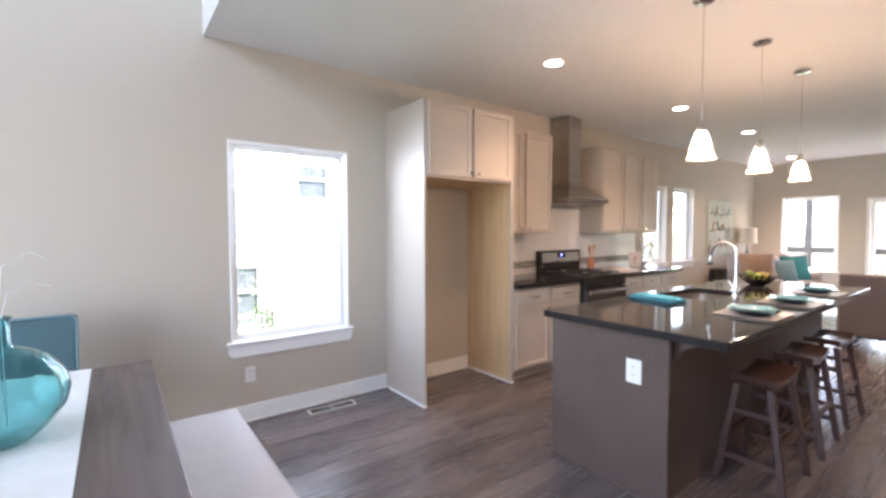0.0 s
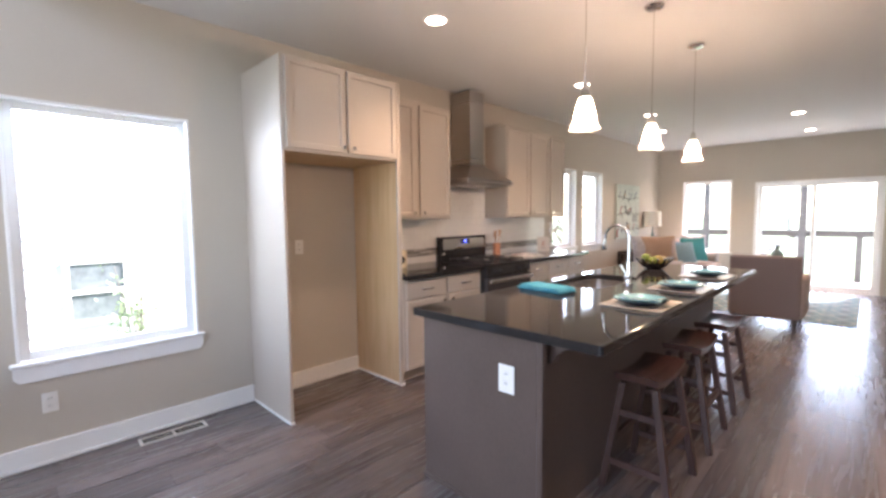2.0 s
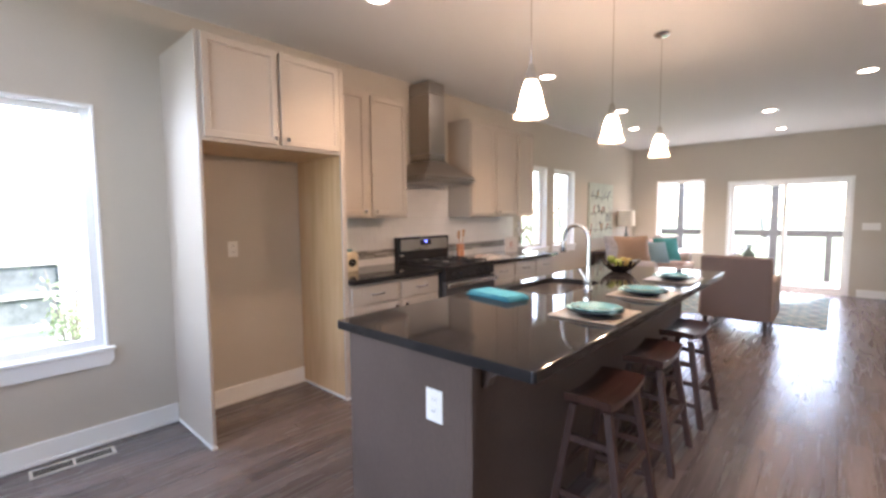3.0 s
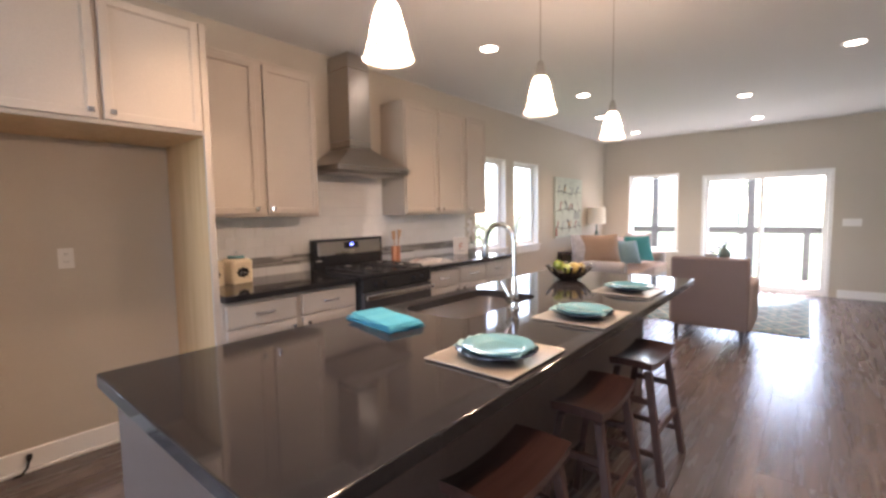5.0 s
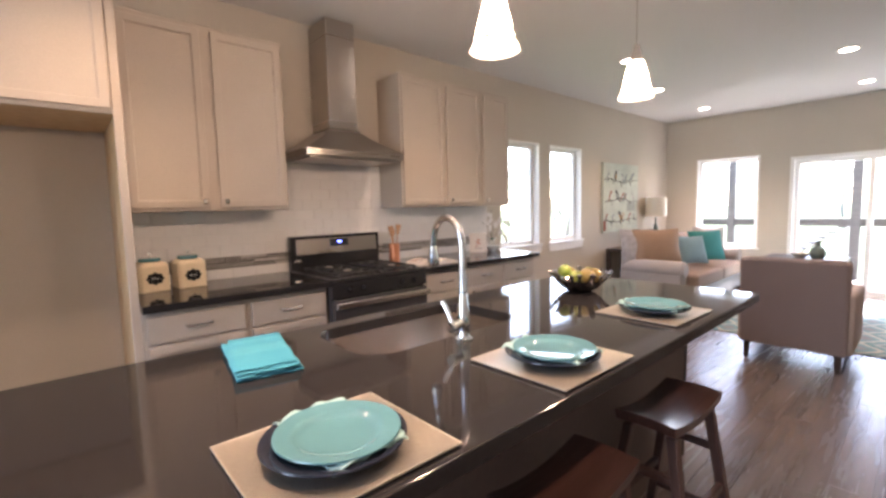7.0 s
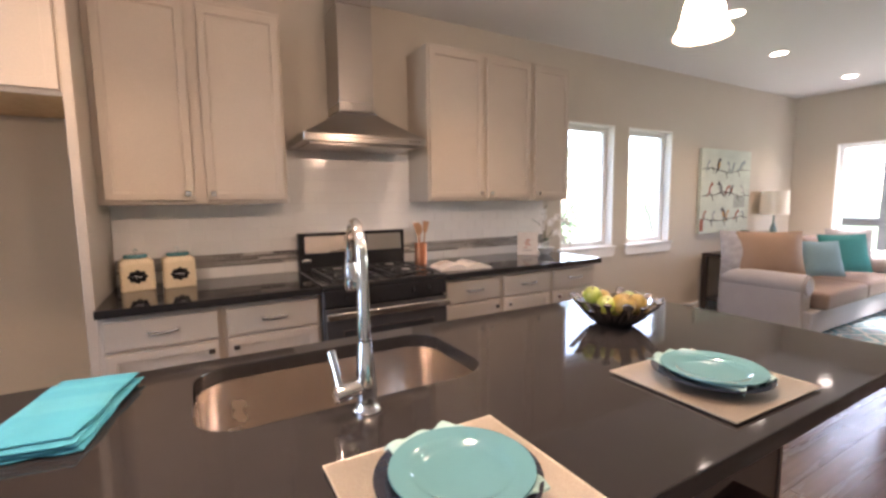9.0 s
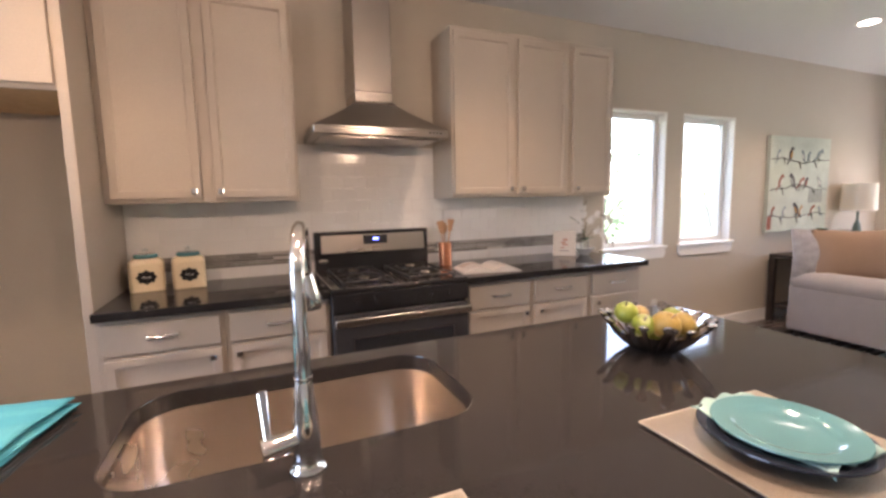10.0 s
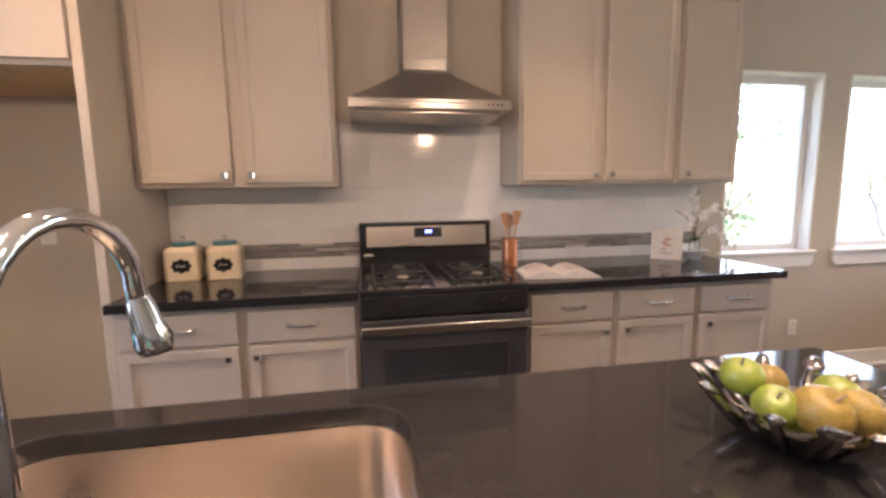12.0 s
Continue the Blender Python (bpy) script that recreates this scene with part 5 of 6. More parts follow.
def orchid():
    o = thing("orchid", (5.935, 3.93, 0.914), "white orchid in a small silver dish with dark leaves", "potted plant")
    part("dish", lathe(bmesh.new(), [(0, 0), (0.03, 0), (0.034, 0.006), (0.05, 0.03), (0.075, 0.05), (0.08, 0.056), (0.074, 0.052), (0.046, 0.034), (0.028, 0.01), (0, 0.009)], 28, ridge=lambda a, i: 1 + 0.06 * math.sin(5 * a) * (i > 3)), SILVER, o)
    part("vase", lathe(bmesh.new(), [(0, 0.01), (0.022, 0.01), (0.026, 0.03), (0.03, 0.09), (0.027, 0.13), (0.024, 0.13), (0.026, 0.09), (0.022, 0.03), (0, 0.016)], 24), CLEAR, o)
    rng = random.Random(3)

    def leaf(p, d, L, w, droop, mat, name):
        bm = bmesh.new()
        p, d = Vector(p), Vector(d).normalized()
        side = d.cross(Vector((0, 0, 1))).normalized()
        rows = []
        for i in range(8):
            u = i / 7
            c = p + d * L * u + Vector((0, 0, -droop * u * u))
            ww = w * math.sin(math.pi * min(0.98, u * 0.9 + 0.08))
            rows.append([bm.verts.new(c - side * ww + Vector((0, 0, 0.2 * ww))), bm.verts.new(c), bm.verts.new(c + side * ww + Vector((0, 0, 0.2 * ww)))])
        for a, b in zip(rows, rows[1:]):
            for k in range(2):
                bm.faces.new((a[k], a[k + 1], b[k + 1], b[k]))
        return part(name, bm, mat, o)

    for a in (20, 130, 250, 310):
        leaf((0, 0, 0.11), (math.cos(radians(a)), math.sin(radians(a)), 0.9), 0.10, 0.026, 0.05, LEAFDARK, "leaf")
    for path in ([(0, 0, 0.12), (-0.03, 0.0, 0.22), (-0.09, -0.01, 0.27), (-0.16, -0.02, 0.30)], [(0, 0, 0.12), (0.0, -0.01, 0.24), (0.05, -0.02, 0.30), (0.13, -0.03, 0.31), (0.22, -0.04, 0.27)], [(0, 0, 0.12), (-0.01, 0.01, 0.26), (-0.03, 0.01, 0.36), (0.02, 0.0, 0.42)], [(0.02, 0, 0.13), (0.07, -0.02, 0.20), (0.14, -0.05, 0.16), (0.20, -0.06, 0.07)]):
        part("stem", tube(bmesh.new(), path, 0.0026, 6), STEM, o)
        for p, q in zip(path[1:], path[2:]):
            for s in range(3 if path[-1][0] > 0 else 1):
                c = Vector(p).lerp(Vector(q), rng.random()) + Vector((rng.uniform(-0.012, 0.012), rng.uniform(-0.015, 0.01), rng.uniform(-0.02, 0.01)))
                fl = bmesh.new()
                for k in range(5):
                    a = 2 * math.pi * k / 5 + rng.random()
                    d = Vector((math.cos(a), -0.35, math.sin(a)))
                    bmesh.ops.create_icosphere(fl, subdivisions=1, radius=1, matrix=Matrix.Translation(c + d * 0.016) @ d.to_track_quat("X", "Y").to_matrix().to_4x4() @ Matrix.Diagonal((0.017, 0.012, 0.0035, 1)))
                part("flower", fl, PETAL, o)


orchid()


# ---- dining corner ----
def dining_table():
    t = thing("dining_table", (-0.348, 2.60, 0), "dark wood dining table with thick plank top", "table")
    part("tabletop", solid(-0.49, 0.49, -0.85, 0.81, 0.712, 0.752, 0.005, 2), TABLEW, t)
    part("apron_rail", solid(-0.40, 0.40, -0.74, 0.72, 0.62, 0.711, 0.003), TABLEW, t)
    for x in (-0.39, 0.39):
        for y in (-0.73, 0.71):
            part("leg", solid(x - 0.04, x + 0.04, y - 0.04, y + 0.04, 0, 0.62, 0.006), TABLEW, t)


dining_table()


def runner():
    bm = bmesh.new()
    nx, ny = 10, 40
    g = {}
    for i in range(nx + 1):
        for j in range(ny + 1):
            x, y = -0.24 + 0.48 * i / nx, -0.80 + 1.60 * j / ny
            z = 0.0015 + 0.004 * max(0, noise.noise(Vector((x * 9, y * 6, 2)))) * min(1, 12 * min(i, nx - i) / nx)
            for k in (0, 1):
                g[i, j, k] = bm.verts.new((x, y, z + 0.002 * k))
    for i in range(nx):
        for j in range(ny):
            bm.faces.new((g[i, j, 1], g[i + 1, j, 1], g[i + 1, j + 1, 1], g[i, j + 1, 1]))
            bm.faces.new((g[i, j, 0], g[i, j + 1, 0], g[i + 1, j + 1, 0], g[i + 1, j, 0]))
    for j in range(ny):
        for i in (0, nx):
            bm.faces.new((g[i, j, 0], g[i, j + 1, 0], g[i, j + 1, 1], g[i, j, 1]))
    return one("table_runner", bm, RUNNER, "crinkled white cloth runner along the dining table", "table runner", "", (-0.336, 2.60, 0.7525))


runner()


def vase():
    v = thing("glass_vase", (-0.285, 2.60, 0.757), "ribbed teal glass bottle vase with pale stems", "vase")
    v.scale = (1.05, 1.05, 1.05)
    rib = lambda a, i: 1 + 0.045 * abs(math.cos(6 * a)) * (2 < i < 22)
    prof = [(0, 0.0), (0.05, 0.0), (0.07, 0.01), (0.11, 0.05), (0.142, 0.10), (0.152, 0.15), (0.142, 0.20), (0.11, 0.245), (0.07, 0.27), (0.035, 0.285), (0.026, 0.30), (0.024, 0.36), (0.031, 0.375)]
    inner = [(max(0, r - 0.006), z + 0.006 * (i == 0)) for i, (r, z) in enumerate(prof)][::-1]
    part("bottle", lathe(bmesh.new(), prof + inner, 64, ridge=rib), AQUAGLASS, v, "ribbed teal glass")
    for path in ([(0, 0, 0.05), (0, 0.0, 0.37), (0.01, 0.02, 0.52), (0.07, 0.05, 0.56), (0.10, 0.06, 0.54)], [(0.01, 0, 0.05), (0.008, 0, 0.37), (0.02, 0.02, 0.44), (0.07, 0.03, 0.47), (0.115, 0.04, 0.455)], [(-0.01, 0, 0.05), (0.0, 0.005, 0.37), (-0.03, 0.03, 0.50), (-0.09, 0.05, 0.58)]):
        part("stem", tube(bmesh.new(), path, [0.002, 0.002, 0.002, 0.0016, 0.001], 6) if len(path) == 5 else tube(bmesh.new(), path, 0.002, 6), PETAL, v)


vase()


def upholstered_chair():
    c = thing("dining_chair", (-0.42, 3.50, 0), "teal velvet upholstered dining chair with piped back", "chair")
    part("seat", soft(-0.25, 0.25, -0.25, 0.22, 0.40, 0.50, 0.03), TEALVELVET, c)
    bm = soft(-0.26, 0.26, -0.035, 0.035, 0.0, 0.56, 0.025)
    bm.transform(pose(0, 0.23, 0.41, -7, 0, 0))
    back = part("backrest", bm, TEALVELVET, c)
    pipe = tube(bmesh.new(), [(-0.255, 0, 0.02), (-0.257, 0, 0.53), (-0.235, 0, 0.558), (0.235, 0, 0.558), (0.257, 0, 0.53), (0.255, 0, 0.02)], 0.006, 8)
    pipe.transform(pose(0, 0.23, 0.41, -7, 0, 0) @ pose(0, -0.034, 0))
    part("piping", pipe, BLUEPILLOW, back, "lighter blue piping")
    for x in (-0.21, 0.21):
        for y in (-0.21, 0.19):
            part("leg", rod(bmesh.new(), (x, y, 0), (x * 0.97, y * 0.97, 0.402), 0.016, 0.023, 10), DARKWOOD, c)


upholstered_chair()


def bench():
    b = thing("dining_bench", (0.335, 2.52, 0), "pale grey linen upholstered dining bench with dark legs", "bench")
    part("seat", soft(-0.165, 0.165, -0.68, 0.68, 0.37, 0.485, 0.022), PALEBENCH, b)
    part("seat_rail", solid(-0.15, 0.15, -0.66, 0.66, 0.31, 0.372, 0.004), PALEBENCH, b)
    for x in (-0.13, 0.13):
        for y in (-0.63, 0.63):
            part("leg", solid(x - 0.022, x + 0.022, y - 0.022, y + 0.022, 0, 0.312, 0.004), DARKWOOD, b)


bench()


# ---- living room ----
one("area_rug", solid(7.80, 10.35, 0.88, 3.05, 0.0, 0.012, 0.004), RUG, "teal, grey and cream ikat-pattern area rug", "rug")


def sofa():
    s = thing("sofa", (8.18, 2.83, 0), "beige woven fabric sofa with rolled arms", "sofa")
    L, D = 2.42, 0.90
    part("base", soft(0.06, L - 0.06, 0.06, D, 0.07, 0.30, 0.02), SOFA, s)
    for x0, x1 in ((0.24, L / 2 - 0.003), (L / 2 + 0.003, L - 0.24)):
        part("seat_cushion", soft(x0, x1, 0.0, D - 0.22, 0.302, 0.47, 0.045), SEATCLOTH, s, "tan woven seat cushion")
        part("back_cushion", soft(x0, x1, D - 0.34, D - 0.10, 0.44, 0.90, 0.09), TANPILLOW, s, "plump tan satin back cushion")
    part("backrest", soft(0.10, L - 0.10, D - 0.16, D, 0.28, 0.80, 0.05), SOFA, s)
    for x in (0.0, L - 0.24):
        part("arm", soft(x + 0.025, x + 0.215, 0.12, D - 0.02, 0.07, 0.50, 0.03), SOFA, s)
        bm = bmesh.new()
        rod(bm, (x + 0.12, 0.10, 0.535), (x + 0.12, D - 0.03, 0.535), 0.108, 0.108, 28)
        bmesh.ops.bevel(bm, geom=[e for e in bm.edges if abs(e.verts[0].co.y - e.verts[1].co.y) < 1e-4], offset=0.022, segments=3, affect="EDGES")
        part("rolled_arm", bm, SOFA, s)
    for x in (0.12, L - 0.12):
        for y in (0.10, D - 0.08):
            part("foot", rod(bmesh.new(), (x, y, 0), (x, y, 0.075), 0.022, 0.03, 10), DARKWOOD, s)


sofa()


def pillow(x, y, z, w, h, t, rz, tilt, mat, label, seed):
    bm = cushion(w, h, t, seed=seed)
    ob = one("throw_pillow", bm, mat, label, "pillow", "throw pillows on the sofa")
    ob.matrix_world = pose(x, y, z) @ pose(0, 0, 0, 0, 0, rz) @ pose(0, 0, 0, 90 - tilt, 0, 0)
    return ob


pillow(8.37, 3.55, 0.80, 0.44, 0.46, 0.14, -46, 12, GREYPILLOW, "grey and white ruffled throw pillow on the sofa", 1)
pillow(8.53, 3.37, 0.785, 0.62, 0.48, 0.19, -38, 15, TANPILLOW, "tan satin throw pillow on the sofa", 2)
pillow(9.03, 3.12, 0.725, 0.40, 0.38, 0.13, -34, 20, BLUEPILLOW, "small pale blue and grey throw pillow", 4)
pillow(9.66, 3.14, 0.735, 0.54, 0.44, 0.14, -30, 16, TEALPILLOW, "bright teal throw pillow on the sofa", 5)
pillow(10.24, 3.30, 0.76, 0.44, 0.44, 0.13, -60, 12, GREYPILLOW, "grey patterned throw pillow against the far arm", 6)


def armchair():
    a = thing("armchair", (7.06, 1.36, 0), "mauve-taupe upholstered armchair with dark tapered feet", "armchair")
    W = 0.70
    bm = soft(0, 0.17, 0.0, W, 0.14, 0.88, 0.03)
    for v in bm.verts:
        v.co.x -= 0.05 * (v.co.z - 0.14) / 0.74
    part("backrest", bm, CHAIRCLOTH, a)
    part("seat_base", soft(0.171, 0.72, 0.06, W - 0.06, 0.14, 0.32, 0.02), CHAIRCLOTH, a)
    part("seat_cushion", soft(0.171, 0.76, 0.095, W - 0.095, 0.321, 0.46, 0.04), CHAIRCLOTH, a)
    for y0, y1 in ((-0.03, 0.09), (W - 0.09, W + 0.03)):
        part("arm", soft(0.06, 0.74, y0, y1, 0.14, 0.62, 0.04), CHAIRARM, a, "lighter taupe padded arm")
    for x in (0.05, 0.68):
        for y in (0.05, W - 0.05):
            part("leg", rod(bmesh.new(), (x, y, 0), (x, y, 0.142), 0.016, 0.026, 10), DARKWOOD, a)


armchair()


def coffee_table():
    t = thing("side_table", (9.35, 1.98, 0.012), "dark wood table behind the armchair", "table")
    part("tabletop", solid(-0.30, 0.30, -0.38, 0.38, 0.62, 0.655, 0.005, 2), DARKWOOD, t)
    for x in (-0.26, 0.26):
        for y in (-0.34, 0.34):
            part("leg", solid(x - 0.022, x + 0.022, y - 0.022, y + 0.022, 0, 0.62, 0.004), DARKWOOD, t)


coffee_table()
one("vase", lathe(bmesh.new(), [(0, 0), (0.05, 0), (0.075, 0.03), (0.082, 0.07), (0.06, 0.12), (0.026, 0.15), (0.024, 0.19), (0.032, 0.205), (0.02, 0.19), (0, 0.18)], 28), GREYGLAZE, "grey-green bulb vase on the dark table", "vase", "", (9.30, 1.86, 0.667))
one("bowl", lathe(bmesh.new(), [(0, 0), (0.04, 0), (0.08, 0.03), (0.10, 0.06), (0.095, 0.06), (0.07, 0.03), (0, 0.012)], 28), PLATEWHITE, "small white bowl on the dark table", "bowl", "", (9.28, 2.02, 0.667))


def console():
    c = thing("console_table", (8.62, 3.83, 0), "dark wood open console table against the wall", "console table")
    L, D, H = 1.62, 0.30, 0.72
    part("tabletop", solid(0, L, 0, D, H - 0.04, H, 0.004), DARKWOOD, c)
    part("shelf", solid(0.05, L - 0.05, 0.01, D - 0.01, 0.14, 0.17, 0.003), DARKWOOD, c)
    for x in (0.0, L - 0.055):
        for y in (0.0, D - 0.055):
            part("leg", solid(x, x + 0.055, y, y + 0.055, 0, H - 0.041, 0.004), DARKWOOD, c)


console()


def table_lamp():
    l = thing("table_lamp", (9.95, 3.98, 0.72), "table lamp with cream drum shade and dark base", "lamp")
    part("base", lathe(bmesh.new(), [(0, 0), (0.07, 0), (0.07, 0.015), (0.02, 0.03), (0.03, 0.10), (0.045, 0.18), (0.03, 0.27), (0.012, 0.32), (0.012, 0.42), (0, 0.42)], 28), GREYGLAZE, l, "grey-green ceramic lamp base")
    part("shade", lathe(bmesh.new(), [(0.165, 0.43), (0.155, 0.735), (0.152, 0.735), (0.162, 0.43)], 36), SHADE, l, "cream drum shade")


table_lamp()


def potted_plant(x, y):
    p = thing("small_plant", (x, y, 0.72), "small leafy green plant in a dark pot on the console", "plant")
    part("pot", lathe(bmesh.new(), [(0, 0), (0.045, 0), (0.055, 0.09), (0.05, 0.09), (0.04, 0.01), (0, 0.01)], 20), BLACK, p)
    bm = bmesh.new()
    rng = random.Random(int(x * 100))
    for i in range(70):
        a, b = rng.random() * 6.283, rng.random()
        d = Vector((math.cos(a) * (1 - b * 0.6), math.sin(a) * (1 - b * 0.6), 0.4 + b)).normalized()
        c = Vector((0, 0, 0.09)) + d * rng.uniform(0.04, 0.13)
        s = d.orthogonal().normalized() * 0.012
        e = d * 0.024
        bm.faces.new([bm.verts.new(q) for q in (c - e, c + s, c + e, c - s)])
    part("foliage", bm, LEAFDARK, p)


potted_plant(9.42, 3.95)
one("candlestick", lathe(bmesh.new(), [(0, 0), (0.05, 0), (0.045, 0.02), (0.015, 0.04), (0.015, 0.2), (0.03, 0.23), (0.05, 0.245), (0.05, 0.255), (0, 0.255)], 20), SHADOWBRONZE, "dark green candlestick on the console", "candlestick", "candlesticks", (9.22, 3.96, 0.72))
one("candlestick", lathe(bmesh.new(), [(0, 0), (0.05, 0), (0.045, 0.02), (0.015, 0.04), (0.015, 0.17), (0.03, 0.2), (0.06, 0.215), (0.06, 0.225), (0, 0.225)], 20), SHADOWBRONZE, "dark green candlestick beside the lamp", "candlestick", "candlesticks", (9.66, 3.95, 0.72))


def canvas_print():
    x0, x1, z0, z1 = 8.52, 9.60, 0.95, 1.955
    c = thing("canvas_print", (x0, NW - 0.001, z0), "pale mint canvas print with rows of birds on twigs", "picture")
    W, H = x1 - x0, z1 - z0
    part("canvas", solid(0, W, -0.038, 0, 0, H, 0.003), CANVAS, c)
    rng = random.Random(11)
    tint = lambda n, col: surface(n, col, 0.85, var=0.15, scale=20, bump=0.0)
    dark, rust, slate, ochre, white, blush = tint("dark_bird_paint", (0.07, 0.06, 0.07)), tint("rust_bird_paint", (0.30, 0.09, 0.06)), tint("slate_bird_paint", (0.24, 0.28, 0.30)), tint("ochre_bird_paint", (0.48, 0.27, 0.09)), tint("pale_bird_paint", (0.62, 0.60, 0.55)), tint("grey_bird_paint", (0.36, 0.38, 0.35))
    part("painted_wash", solid(W * 0.66, W * 0.90, -0.0392, -0.0385, 0.30, 0.44), blush, c)
    part("painted_wash", solid(0.004, W * 0.07, -0.0392, -0.0385, 0.03, 0.17), rust, c)

    def flat(bm, m, x, z, w, h, turn=0.0):
        bmesh.ops.create_icosphere(bm, subdivisions=2, radius=1, matrix=m @ Matrix.Translation((x, 0, z)) @ Matrix.Rotation(turn, 4, "Y") @ Matrix.Diagonal((w, 0.0022, h, 1)))

    def bird(x, z, k, face, back, belly, upright):
        m = Matrix.Translation((x, -0.0392, z + 0.07 * k)) @ Matrix.Rotation(face * (0.9 - 0.7 * upright), 4, "Y")
        bm = bmesh.new()
        flat(bm, m, 0, 0, 0.036 * k, 0.066 * k)
        flat(bm, m, face * 0.010 * k, 0.068 * k, 0.026 * k, 0.025 * k)
        flat(bm, m, face * 0.040 * k, 0.068 * k, 0.013 * k, 0.005 * k)
        flat(bm, m, -face * 0.022 * k, -0.090 * k, 0.011 * k, 0.050 * k, face * 0.35)
        part("painted_bird", bm, back, c)
        bm = bmesh.new()
        flat(bm, Matrix.Translation((0, -0.0016, 0)) @ m, face * 0.015 * k, 0.0, 0.019 * k, 0.046 * k)
        part("painted_belly", bm, belly, c)
        bm = bmesh.new()
        for q in (-0.008, 0.010):
            tube(bm, [(x + q, -0.0395, z + 0.022 * k), (x + q * 1.3, -0.0395, z - 0.002)], 0.0025, 5)
        part("painted_legs", bm, dark, c)

    rows = ((0.755, ((0.12, 0.9, 1, slate, white, 1), (0.32, 1.15, 1, dark, ochre, 1), (0.53, 0.9, -1, slate, white, 0.9), (0.62, 0.85, 1, slate, blush, 0.9), (0.80, 1.25, 1, slate, blush, 0.2))),
            (0.47, ((0.18, 1.15, 1, rust, white, 0.8), (0.38, 1.25, -1, dark, blush, 0.7), (0.52, 1.0, 1, rust, white, 0.4), (0.60, 0.9, 1, dark, rust, 0.8), (0.84, 1.0, -1, blush, white, 0.6))),
            (0.165, ((0.08, 0.9, 1, rust, blush, 0.9), (0.26, 0.85, 1, slate, white, 1), (0.47, 1.2, -1, dark, ochre, 0.6), (0.54, 0.9, 1, ochre, white, 0.9), (0.74, 0.95, 1, rust, white, 0.5), (0.88, 0.8, -1, slate, blush, 0.7))))
    for z, birds in rows:
        pts = [(0.02 + (W - 0.04) * i / 11, -0.0395, z + rng.uniform(-0.012, 0.012) + 0.02 * math.sin(i * 0.7 + z * 9)) for i in range(12)]
        part("painted_twig", tube(bmesh.new(), pts, [0.0056 - 0.0002 * i for i in range(12)], 6), INK, c)
        for i in (2, 5, 8):
            p = pts[i]
            part("painted_twig", tube(bmesh.new(), [p, (p[0] + 0.03, p[1], p[2] - 0.03), (p[0] + 0.045, p[1], p[2] - 0.075)], [0.005, 0.004, 0.002], 5), INK, c)
        for fx, k, face, back, belly, upright in birds:
            bird(W * fx, z, k * 0.8, face, back, belly, upright)


canvas_print()


# ---- tiled backsplash ----
splash = setting("backsplash", solid(2.9305, 6.11, NW - 0.007, NW - 0.0005, 0.9145, 1.3705), GROUT, "white subway tile backsplash with a grey mosaic band", "backsplash")
part("upper_field", solid(3.8335, 4.7685, NW - 0.007, NW - 0.0005, 1.371, 1.722), GROUT, splash)


def piece(w, h, t, bev, mat, name):
    me = bpy.data.meshes.new(name)
    bm = bmesh.new()
    lo = [bm.verts.new(c) for c in ((0, 0, 0), (w, 0, 0), (w, 0, h), (0, 0, h))]
    hi = [bm.verts.new(c) for c in ((bev, -t, bev), (w - bev, -t, bev), (w - bev, -t, h - bev), (bev, -t, h - bev))]
    bm.faces.new(hi)
    for k in range(4):
        bm.faces.new((lo[k], lo[(k + 1) % 4], hi[(k + 1) % 4], hi[k]))
    bmesh.ops.recalc_face_normals(bm, faces=bm.faces)
    bm.to_mesh(me)
    bm.free()
    me.materials.append(mat)
    return me


meshes = {}


def lay(name, mat, x, z, w, h, t, bev):
    key = (name, round(w, 3), round(h, 3))
    if key not in meshes:
        meshes[key] = piece(w, h, t, bev, mat, name)
    ob = new(name, meshes[key])
    ob.location = (x, NW - 0.0072, z)
    ob.parent = splash


def course(x0, x1, z, h, shift, w=0.152, gap=0.001):
    x = x0 - shift
    while x < x1 - 0.004:
        a, b = max(x, x0), min(x + w - gap, x1)
        if b - a > 0.012:
            lay("tile", TILE, a, z, round(b - a, 3), h, 0.002, 0.0006)
        x += w


course(2.932, 6.11, 0.9155, 0.0655, 0.0)
for i in range(4):
    course(2.932, 6.11, 1.0635 + i * 0.0768, 0.0758, 0.076 if i % 2 == 0 else 0.0)
for i in range(4):
    course(3.8345, 4.768, 1.3715 + i * 0.0768, 0.0758, 0.076 if i % 2 == 0 else 0.0)
rng = random.Random(21)
for i in range(5):
    x = 2.932 - rng.random() * 0.1
    while x < 6.10:
        w = rng.choice((0.10, 0.14, 0.18))
        a, b = max(x, 2.932), min(x + w - 0.0015, 6.11)
        if b - a > 0.01:
            pale = rng.random() < 0.10
            lay("pale_strip" if pale else "mosaic_strip", PALEMOSAIC if pale else MOSAIC, a, 0.9825 + i * 0.0160, round(b - a, 3), 0.0146, 0.0045, 0.0008)
        x += w


# ---- outdoors ----
one("ground", solid(-300, 300, -300, 300, -0.9, -0.7), GRASS, "mown grass lawn reaching far off", "lawn", kind="structure")


def deck():
    d = thing("deck", (EW + 0.18, -1.0, 0), "weathered wood deck outside the patio door", "deck")
    part("frame", solid(0, 2.2, 0, 6.0, -0.30, -0.09), DECKW, d)
    for i in range(15):
        part("board", solid(0.005 + i * 0.146, 0.145 + i * 0.146, 0, 6.0, -0.089, -0.055, 0.003), DECKW, d)
    for x in (0.1, 2.1):
        for y in (0.1, 3.0, 5.9):
            part("pier", solid(x - 0.06, x + 0.06, y - 0.06, y + 0.06, -0.71, -0.30), DECKW, d)


deck()


